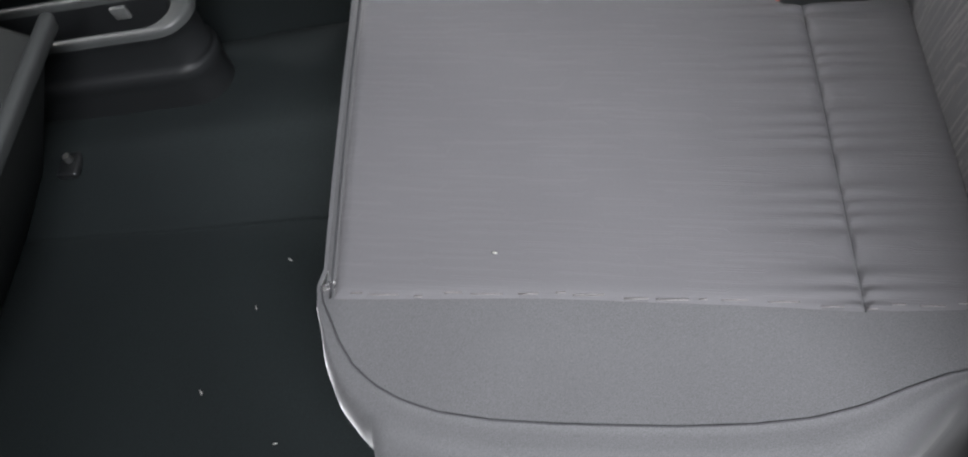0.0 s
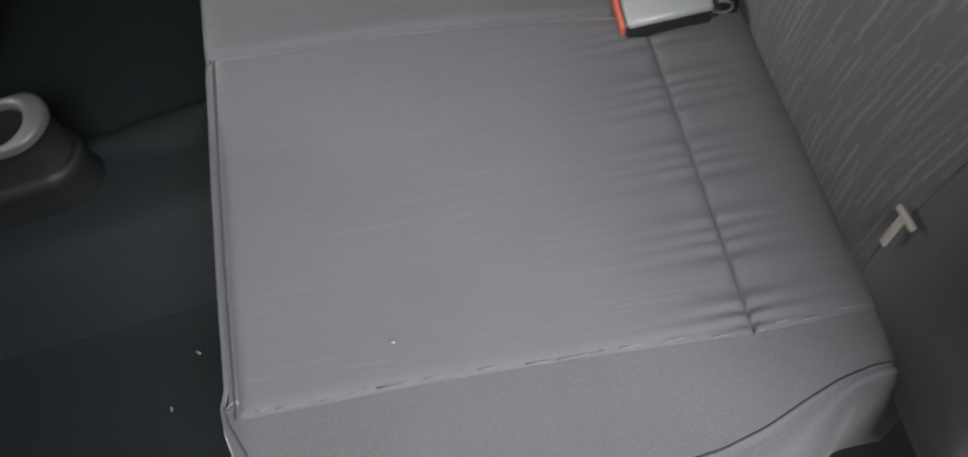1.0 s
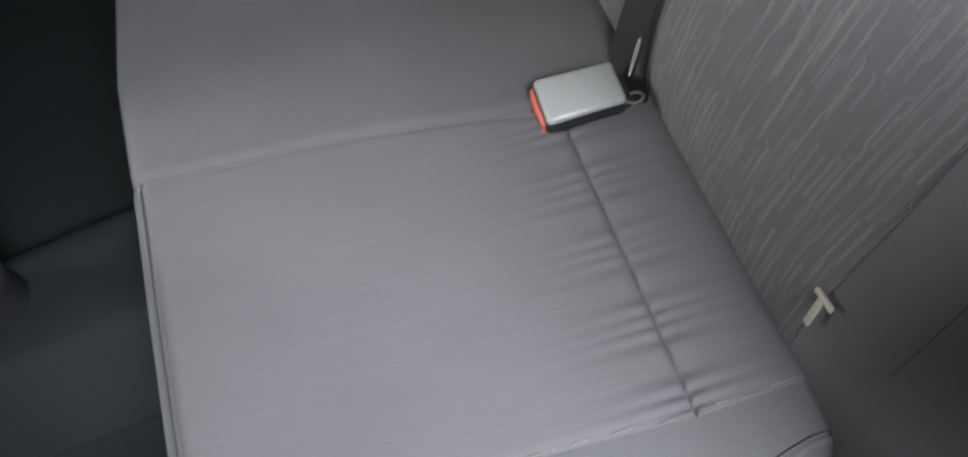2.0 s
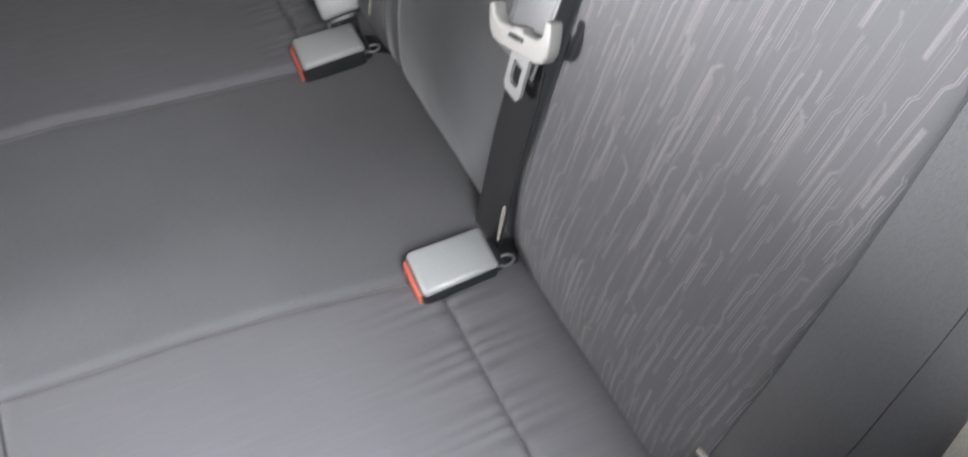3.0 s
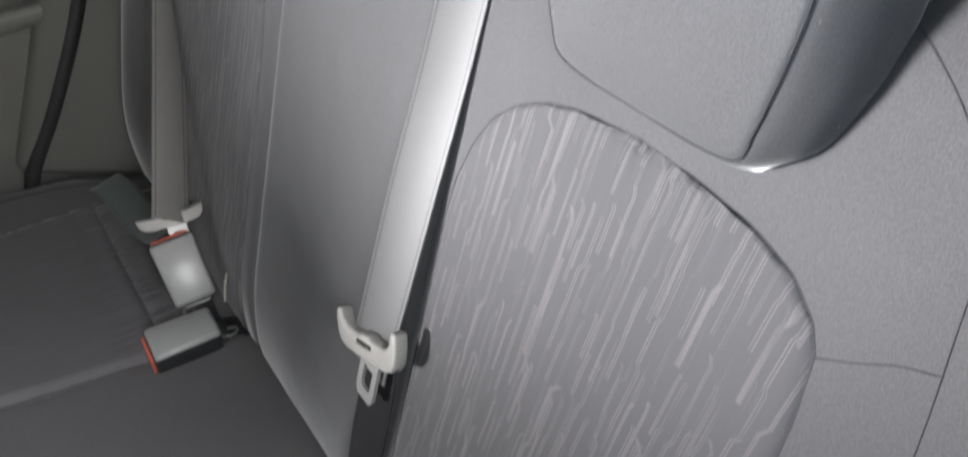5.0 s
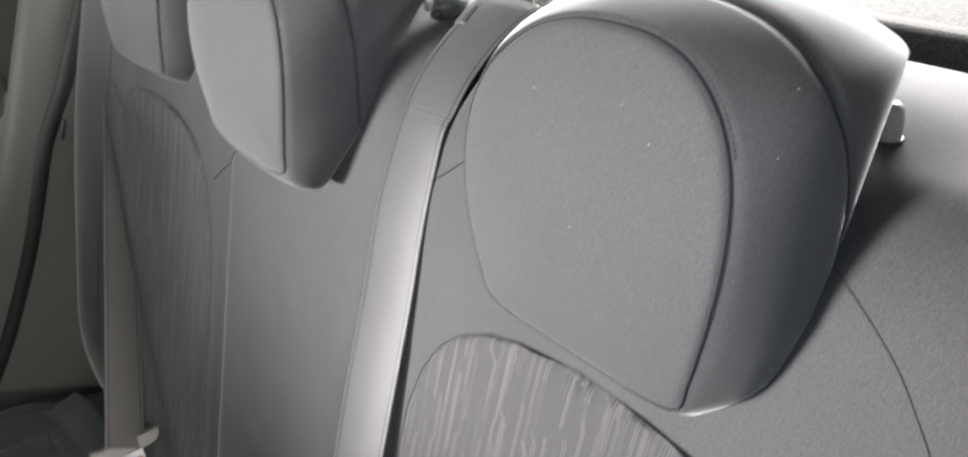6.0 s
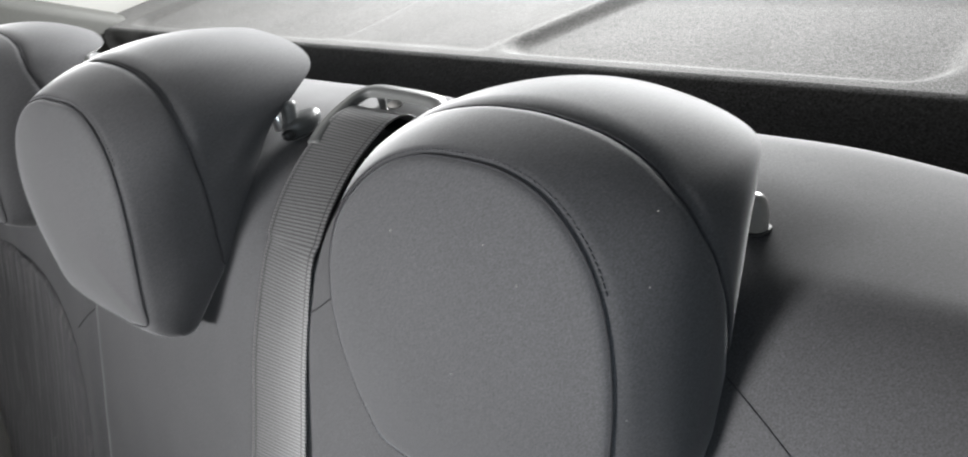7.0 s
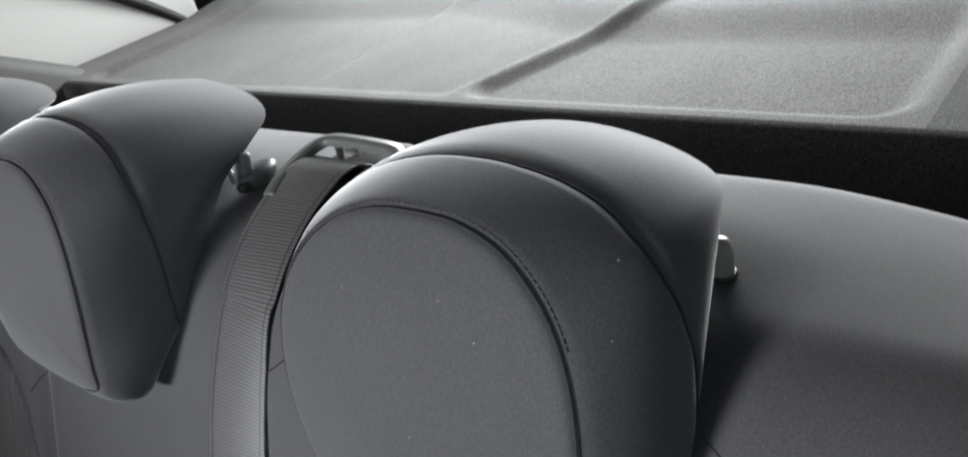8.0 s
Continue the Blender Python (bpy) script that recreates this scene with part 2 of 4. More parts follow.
def spline(points, count):
    """Catmull-Rom through the points, evenly in parameter."""
    p = [np.array(q, dtype=float) for q in points]
    p = [2 * p[0] - p[1]] + p + [2 * p[-1] - p[-2]]
    out = []
    n = len(p) - 3
    for k in range(count):
        s = k / (count - 1) * n
        i = min(int(s), n - 1)
        f = s - i
        a, b, c, d = p[i:i + 4]
        out.append(0.5 * (2 * b + (c - a) * f + (2 * a - 5 * b + 4 * c - d) * f * f + (3 * b - a - 3 * c + d) * f ** 3))
    return out


def tube(name, points, radius, mat, parent=None, label="", sides=8, closed=False):
    pts = [Vector(p) for p in points]
    n = len(pts)
    verts, up = [], None
    for i, p in enumerate(pts):
        a, b = (pts[i - 1], pts[(i + 1) % n]) if closed else (pts[max(i - 1, 0)], pts[min(i + 1, n - 1)])
        d = (b - a).normalized()
        if up is None:
            up = d.orthogonal().normalized()
        up = (up - d * up.dot(d)).normalized()
        side = d.cross(up)
        for k in range(sides):
            w = 2 * math.pi * k / sides
            verts.append(p + (up * math.cos(w) + side * math.sin(w)) * radius)
    faces = []
    for i in range(n if closed else n - 1):
        j = (i + 1) % n
        for k in range(sides):
            q = (k + 1) % sides
            faces.append((i * sides + k, j * sides + k, j * sides + q, i * sides + q))
    if not closed:
        faces += [tuple(range(sides - 1, -1, -1)), tuple((n - 1) * sides + k for k in range(sides))]
    return finish(name, verts, faces, mat, parent, label)


def ribbon(name, points, sides_dir, width, thick, mat, parent=None, label=""):
    """A strap of the given width along the points; sides_dir gives the across direction at each point (or one for all)."""
    pts = [Vector(p) for p in points]
    n = len(pts)
    prof = [(-1, -0.4), (-0.985, 0.6), (-0.95, 1.0), (-0.9, 1.0), (0, 1.0), (0.9, 1.0), (0.95, 1.0), (0.985, 0.6), (1, -0.4), (0.95, -1), (-0.95, -1)]
    verts, uvs, run = [], [], 0.0
    for i, p in enumerate(pts):
        d = (pts[min(i + 1, n - 1)] - pts[max(i - 1, 0)]).normalized()
        across = Vector(sides_dir[i] if isinstance(sides_dir, list) else sides_dir)
        across = (across - d * across.dot(d)).normalized()
        normal = d.cross(across)
        if i:
            run += (p - pts[i - 1]).length
        for a, h in prof:
            verts.append(p + across * a * width / 2 + normal * h * thick / 2)
            uvs.append((a * width / 2, run))
    k = len(prof)
    faces = [(i * k + j, (i + 1) * k + j, (i + 1) * k + (j + 1) % k, i * k + (j + 1) % k) for i in range(n - 1) for j in range(k)]
    faces += [tuple(range(k)), tuple(range((n - 1) * k + k - 1, (n - 1) * k - 1, -1))]
    return finish(name, verts, faces, mat, parent, label, uvs)


def steps(a, b, n):
    return [a + (b - a) * i / (n - 1) for i in range(n)]


def eased(a, b, n):
    """Numbers from a to b, closer together at both ends."""
    return [a + (b - a) * (0.5 - 0.5 * math.cos(math.pi * i / (n - 1))) for i in range(n)]


def table(points, x):
    return float(np.interp(x, [p[0] for p in points], [p[1] for p in points]))


def groove(d, width=0.006, depth=0.003):
    return -depth * math.exp(-(d / width) ** 2)


def tucked(e, h, w=0.009, sink=0.0015):
    """Height of a padded panel at distance e from its seam: rolls down at the border."""
    r = min(1.0, max(0.0, e / w))
    return -sink + (h + sink) * math.sqrt(r * (2 - r))


# ---- the seat's frame of reference: x to the rear, y to the car's right, z up ----
MID = 0.795
BACK_MID = 0.772
REC = radians(21.8)
SIN, COS = math.sin(REC), math.cos(REC)


def back_point(y, u, off=0.0):
    """u metres up the backrest's face, off metres in front of it."""
    return Vector((0.413 + u * SIN - off * COS, y, 0.36 + u * COS + off * SIN))


SHOULDER_U, SHOULDER_R = 0.465, 0.066
TOP_LEN, TOP_RISE = 0.0865, 0.13


def outer_drop(y):
    """How far the top of the backrest falls away towards its near end."""
    d = max(0.0, 0.415 - y)
    return 1.2 * min(d, 0.1) ** 2 + 0.16 * max(0.0, d - 0.1)


def back_surface(y, s, off=0.0):
    """The backrest's skin: up the face, over the round shoulder, along the top and down behind. s in metres."""
    if s <= SHOULDER_U:
        return back_point(y, s, off)
    turn = math.pi / 2 - REC - TOP_RISE
    arc = SHOULDER_R * turn
    c = back_point(y, SHOULDER_U, -SHOULDER_R)
    if s <= SHOULDER_U + arc:
        a = math.pi - REC - (s - SHOULDER_U) / SHOULDER_R
        r = SHOULDER_R + off
        return c + Vector((math.cos(a) * r, 0, math.sin(a) * r))
    s -= SHOULDER_U + arc
    up = Vector((-math.sin(TOP_RISE), 0, math.cos(TOP_RISE)))
    start = c + up * SHOULDER_R
    if s <= TOP_LEN:
        # a low crown: rises, then falls again by the same slope
        f = s / TOP_LEN
        return start + Vector((s - off * TOP_RISE * (1 - 2 * f), 0, TOP_RISE * s * (1 - f) + off - f * outer_drop(y)))
    r = 0.03
    turned = math.pi / 2 - TOP_RISE
    a = turned - min((s - TOP_LEN) / r, turned)
    q = start + Vector((TOP_LEN - r * math.cos(turned), 0, -r * math.sin(turned) - outer_drop(y)))
    p = q + Vector((math.cos(a) * (r + off), 0, math.sin(a) * (r + off)))
    p.z -= max(0.0, (s - TOP_LEN) - r * turned)
    return p


CUSHION_SLOPE = math.tan(radians(7.77))


def cushion_z(x):
    return 0.316 - (x - 0.2) * CUSHION_SLOPE


# ---- ground and shell ----
def build_shell():
    tagged(slab("ground", (-40, -40, -0.36), (40, 40, -0.31), GROUND, None, "grey asphalt outside the car", 0.0), category="ground", kind="structure")
    # floor pan with the raised tunnel in the middle
    prof = [(-0.2, 0.0), (0.1, 0.0), (0.57, 0.0), (0.625, 0.010), (0.675, 0.045), (0.705, 0.071), (0.735, 0.082), (MID, 0.085), (0.85, 0.082), (0.885, 0.07), (0.90, 0.045), (0.93, 0.008), (0.99, 0.0), (1.60, 0.0)]
    ys = spline([(y, z) for y, z in prof], 90)
    xs = steps(-1.6, 0.6, 64)

    def floor_at(x, q):
        dent = 0.006 * noise.noise(Vector((x * 7, q[0] * 7, 0))) + 0.003 * noise.noise(Vector((x * 23, q[0] * 23, 3)))
        return (x, q[0], q[1] + dent)

    verts = [floor_at(x, q) for x in xs for q in ys]
    tagged(finish("floor", verts, grid_faces(len(xs), len(ys)), CARPET, None, "dark worn floor covering over the centre tunnel", [(x, q[0]) for x in xs for q in ys]), category="floor", kind="structure")
    tagged(slab("ceiling", (-1.75, -0.10, 1.24), (1.45, 1.68, 1.28), HEADLINER, None, "pale fabric roof lining of the car"), category="ceiling", kind="structure")
    tagged(slab("wall_front", (-1.80, -0.1, 0.0), (-1.45, 1.68, 0.97), TRIM_DARK, None, "dark dashboard mass closing the front of the cabin"), category="wall", kind="structure")
    tagged(slab("wall_rear", (1.50, -0.05, -0.1), (1.54, 1.65, 0.86), TRIM_DARK, None, "dark tailgate panel below the rear window"), category="wall", kind="structure")
    # near side: body behind the open door and the door sill
    tagged(slab("wall_left", (0.425, 0.115, -0.05), (1.5, 0.155, 1.26), TRIM_DARK, None, "dark plastic trim beside the rear seat", 0.012), category="wall", kind="structure")
    tagged(slab("wall_left_front", (-1.5, 0.02, 0.0), (-0.42, 0.13, 1.24), TRIM_DARK, None, "dark trim of the front door and door pillar", 0.012), category="wall", kind="structure")
    tagged(slab("door_sill", (-1.3, -0.08, -0.1), (0.44, 0.06, 0.05), TRIM_DARK, None, "dark plastic sill of the open rear door"), category="sill", kind="structure")


build_shell()


def build_rear_door():
    door = thing("rear_door", "closed rear door with grey trim and armrest recess", "car door")
    lower = part("lower_panel", box((1.15, 0.05, 0.40), 0.015, 3, Matrix.Translation((-0.10, 1.535, 0.265))), TRIM_DOOR, door)
    part("upper_panel", box((1.15, 0.05, 0.16), 0.015, 3, Matrix.Translation((-0.10, 1.535, 0.70))), TRIM_DOOR, door)
    part("rear_panel", box((0.12, 0.05, 0.20), 0.012, 3, Matrix.Translation((0.478, 1.532, 0.545)) @ pose(0, 0, 0, 0, 25, 0)), TRIM_DOOR, door)
    part("pocket", box((0.95, 0.01, 0.17), 0.003, 2, Matrix.Translation((-0.06, 1.558, 0.54))), TRIM_DOOR, door, "recessed pull pocket")
    part("armrest", box((0.78, 0.035, 0.030), 0.011, 4, Matrix.Translation((0.0, 1.51, 0.475))), TRIM_DOOR, lower, "rounded armrest ledge")
    part("window_frame", box((0.06, 0.04, 0.46), 0.012, 3, Matrix.Translation((0.36, 1.545, 0.985)) @ pose(0, 0, 0, 0, 14, 0)), TRIM_DOOR, door)
    part("window_sill", box((1.05, 0.06, 0.03), 0.01, 3, Matrix.Translation((-0.15, 1.545, 0.775))), RUBBER, door, "black window sill strip")
    return door


build_rear_door()


def build_side_trim():
    """The pale quarter trim at the far end of the parcel shelf, and the body side below it."""
    tagged(slab("wall_right", (0.42, 1.56, -0.05), (1.5, 1.60, 0.76), TRIM_DOOR, None, "grey lower body side beside the seat"), category="wall", kind="structure")
    lower = thing("side_trim", "grey plastic trim between rear door and backrest", "trim")
    part("panel", box((0.34, 0.05, 0.80), 0.02, 3, Matrix.Translation((0.59, 1.512, 0.52)) @ pose(0, 0, 0, 0, 30, 0)), TRIM_DOOR, lower)
    part("clip", box((0.008, 0.012, 0.030), 0.003, 2, Matrix.Translation((0.512, 1.482, 0.592)) @ pose(0, 0, 0, 0, 28, 0)), PLASTIC_BLACK, lower, "small black clip")
    trim = thing("pillar_trim", "pale plastic trim of the rear pillar beside the shelf", "trim")
    part("panel", box((0.56, 0.03, 0.46), 0.012, 3, Matrix.Translation((0.90, 1.585, 0.99))), TRIM_PALE, trim)
    gate = spline([(1.16, 1.575, 0.76), (1.13, 1.575, 0.79), (1.08, 1.570, 0.83), (1.02, 1.565, 0.872), (0.93, 1.56, 0.93)], 24)
    tagged(tube("tailgate_seal", gate, 0.010, RUBBER, None, "black rubber seal beside the tailgate", 10), category="seal")
    seal = spline([(0.24, 1.492, 0.20), (0.27, 1.492, 0.26), (0.33, 1.492, 0.335), (0.41, 1.492, 0.45), (0.485, 1.490, 0.58), (0.54, 1.488, 0.65), (0.60, 1.485, 0.74), (0.68, 1.48, 0.86), (0.78, 1.46, 1.04), (0.86, 1.43, 1.2)], 60)
    tagged(tube("door_seal", seal, 0.0115, RUBBER, None, "black rubber seal round the rear door opening", 10), category="seal")


build_side_trim()

# ---- rear bench cushion ----
FRONT = [(0.30, -0.040), (0.345, -0.041), (0.6, -0.051), (MID, -0.061), (1.0, -0.053), (1.245, -0.041), (1.3, -0.040)]
EDGE = [(-0.046, 0.345), (-0.042, 0.332), (-0.034, 0.318), (-0.026, 0.302), (-0.014, 0.284), (0.002, 0.270), (0.020, 0.260), (0.045, 0.252), (0.080, 0.247), (0.119, 0.245), (0.194, 0.244), (0.240, 0.246), (0.275, 0.250), (0.305, 0.258), (0.335, 0.270), (0.360, 0.279), (0.385, 0.284), (0.420, 0.286)]
SEAM_X = 0.318
SPLIT_A = [(-0.06, 0.668), (0.0, 0.663), (0.1, 0.656), (0.2, 0.642), (0.3, 0.624), (0.42, 0.615)]
SPLIT_B = [(-0.06, 0.985), (0.05, 0.982), (0.115, 0.970), (0.2, 0.960), (0.3, 0.948), (0.42, 0.938)]
NEAR_SEAM = [(-0.06, 0.335), (-0.029, 0.331), (0.111, 0.331), (0.24, 0.325), (0.317, 0.320), (0.42, 0.322)]


def cushion_top(x, y, h=0.0):
    z = cushion_z(x)
    a, b = table(SPLIT_A, x), table(SPLIT_B, x)
    z += 0.004 * max(0.0, 1 - ((y - 0.49) / 0.2) ** 2) + 0.004 * max(0.0, 1 - ((y - 1.10) / 0.2) ** 2)
    z += groove(y - a, 0.006, 0.004) + groove(y - b, 0.006, 0.004)
    front = max(0.0, table(FRONT, y) + 0.018 - x)
    z -= 14.0 * front ** 2 + 5.0 * max(0.0, x - 0.376) ** 2
    z += 0.0012 * noise.noise(Vector((x * 9, y * 9, 1.0))) + 0.0005 * noise.noise(Vector((x * 40, y * 12, 5.0)))
    return Vector((x, y, z + h))


def build_cushion():
    bench = thing("rear_seat_cushion", "grey cloth rear bench cushion with streaked side panels", "car seat")
    xs = eased(-0.046, 0.42, 90)
    rows = []
    for x in xs:
        yn = table(EDGE, x)
        rows.append([])
        for y in eased(yn, 2 * MID - yn, 430):
            k = min(1.0, max(0.0, (0.10 - x) / 0.146))
            rows[-1].append(cushion_top(x + k * (table(FRONT, y) + 0.046) * (1 if 0.345 <= y <= 2 * MID - 0.345 else 0), y))
    # rolled edge and skirt round the open sides
    near = [(x, table(EDGE, x)) for x in reversed(xs)]
    frontline = [(table(FRONT, y), y) for y in steps(0.345, 2 * MID - 0.345, 80)][1:-1]
    far = [(x, 2 * MID - y) for x, y in reversed(near)]
    loop = near + frontline + far
    n = len(loop)
    verts = [p for r in rows for p in r]
    finish("top", verts, grid_faces(len(rows), 430), CLOTH, bench, "plain grey cloth", [(p.x, p.y) for p in verts])
    profile = [(0.0, 0.0), (0.006, -0.0035), (0.014, 0.001), (0.026, -0.006), (0.036, -0.018), (0.043, -0.038), (0.046, -0.07), (0.044, -0.12), (0.036, -0.19)]
    skirt, uvs = [], []
    for i, (x, y) in enumerate(loop):
        a, b = Vector(loop[max(i - 2, 0)]), Vector(loop[min(i + 2, n - 1)])
        d = (b - a).normalized()
        out = Vector((d.y, -d.x))
        if out.dot(Vector((x - 0.2, y - MID))) < 0:
            out = -out
        wide = 1.0
        if x > 0.3 and abs(y - MID) > 0.4:
            wide = max(0.3, 1 - (x - 0.3) / 0.1)
        reach = abs(y - MID)
        if reach < 0.53 and x < 0.05:
            wide = 0.2 + 0.55 * max(0.0, (reach - 0.45) / 0.08)
        z = cushion_top(x, y).z
        for o, dz in profile:
            skirt.append((x + out.x * o * wide, y + out.y * o * wide, z + dz))
            uvs.append((i * 0.01, dz))
    finish("skirt", skirt, grid_faces(n, len(profile)), CLOTH, bench, "plain grey cloth side", uvs)
    tube("edge_seam", [cushion_top(x, y, 0.0004) for x, y in near], 0.0008, THREAD, bench, "dark stitched edge seam", 6)
    tube("edge_seam", [cushion_top(x, y, 0.0004) for x, y in far], 0.0008, THREAD, bench, "dark stitched edge seam", 6)

    def pad(name, xa, xb, lo, hi, label):
        def fn(x, r):
            a, b = table(lo, x), table(hi, x)
            y = a + (b - a) * r
            e = min(y - a, b - y, x - xa, xb - x)
            k = min(1.0, max(0.0, (0.10 - x) / 0.138)) if xa < 0 else 0.0
            pucker = 0.0017 * math.sin(y * 380 + 2.5 * math.sin(y * 95)) * math.exp(-abs(x - SEAM_X) / 0.022) * min(1.0, e / 0.003)
            return cushion_top(x + k * (table(FRONT, y) + 0.046), y, tucked(e, 0.0035, 0.012) + pucker)

        xs2, rs = eased(xa, xb, 70), eased(0, 1, 150)
        verts = [fn(x, r) for x in xs2 for r in rs]
        finish(name, verts, grid_faces(70, 150), STREAK_SEAT, bench, label, [(v.y, v.x) for v in verts])

    far_seam = [(x, 2 * MID - y) for x, y in NEAR_SEAM]
    for lo, hi in ((NEAR_SEAM, SPLIT_A), (SPLIT_B, far_seam)):
        pad("seat_panel", -0.039, SEAM_X, lo, hi, "streaked grey cloth panel")
        pad("rear_strip", SEAM_X, 0.405, lo, hi, "streaked grey cloth strip")
        ya, yb = table(lo, SEAM_X), table(hi, SEAM_X)
        tube("cross_seam", [cushion_top(SEAM_X, y, -0.0004) for y in steps(ya, yb, 40)], 0.0006, THREAD, bench, "dark sewn-in seam", 6)
        edge = lo if lo is NEAR_SEAM else hi
        rng = random.Random(3)
        bm = bmesh.new()
        x = -0.02
        while x < 0.39:
            run = rng.uniform(0.004, 0.022)
            p = cushion_top(x + run / 2, table(edge, x) + rng.choice((0.0012, 0.0026, 0.004)) * (1 if edge is lo else -1), 0.0028)
            bmesh.ops.create_cube(bm, size=1.0, matrix=Matrix.Translation(p) @ pose(0, 0, 0, 0, 7.77, 0) @ Matrix.Diagonal((run, 0.0008, 0.0012, 1)))
            x += run + rng.uniform(0.003, 0.016)
        part("stitching", bm, STITCH, bench, "broken pale stitching along the panel edge")
        ya, yb = table(lo, -0.044), table(hi, -0.044)
        tube("front_piping", [cushion_top(table(FRONT, y) + 0.005, y, 0.0012) for y in steps(ya, yb, 40)], 0.0009, THREAD, bench, "dark piping along the front", 6)
    return bench


build_cushion()

# ---- backrest ----
INSERT_NEAR = [(-0.08, 0.350), (0.0, 0.345), (0.10, 0.343), (0.20, 0.344), (0.25, 0.346), (0.32, 0.350), (0.353, 0.355), (0.365, 0.362), (0.378, 0.379), (0.386, 0.404), (0.390, 0.440), (0.3915, 0.480)]
INSERT_FAR = [(-0.08, 0.610), (0.06, 0.614), (0.18, 0.615), (0.27, 0.615), (0.30, 0.612), (0.33, 0.603), (0.352, 0.590), (0.368, 0.573), (0.380, 0.550), (0.387, 0.525), (0.3915, 0.480)]
BOLSTER = [(0.033, 0.2785), (0.115, 0.2825), (0.18, 0.286), (0.25, 0.291), (0.31, 0.2985), (0.35, 0.304), (0.39, 0.312), (0.43, 0.321), (0.452, 0.335), (0.47, 0.352), (0.49, 0.384), (0.51, 0.423), (0.522, 0.444)]


HEADS = (0.465, 0.776, 1.069)


def back_pad(u, y):
    """Cushioning of the backrest's face: raised outer bolsters, grooves along the section splits."""
    h = 0.0
    for c in (0.22, 2 * BACK_MID - 0.22):
        h += 0.016 * math.exp(-((y - c) / 0.07) ** 2) * math.exp(-((u - 0.2) / 0.25) ** 4)
    for c in (0.626, 2 * BACK_MID - 0.640):
        h += groove(y - c, 0.006, 0.004)
    for c in HEADS:
        h -= 0.014 * math.exp(-((y - c) / 0.085) ** 4) * math.exp(-((u - 0.495) / 0.05) ** 2)
    # hollow in which the belt runs over the shoulder
    h -= 0.013 * math.exp(-((y - 0.650) / 0.040) ** 4) * math.exp(-((u - 0.505) / 0.05) ** 2)
    h -= 1.5 * max(0.0, 0.035 - u) ** 2
    h += 0.0015 * noise.noise(Vector((u * 6, y * 6, 2.0))) + 0.0004 * noise.noise(Vector((u * 30, y * 30, 7.0)))
    return h


def back_skin(y, s, extra=0.0):
    return back_surface(y, s, back_pad(s, y) + extra)


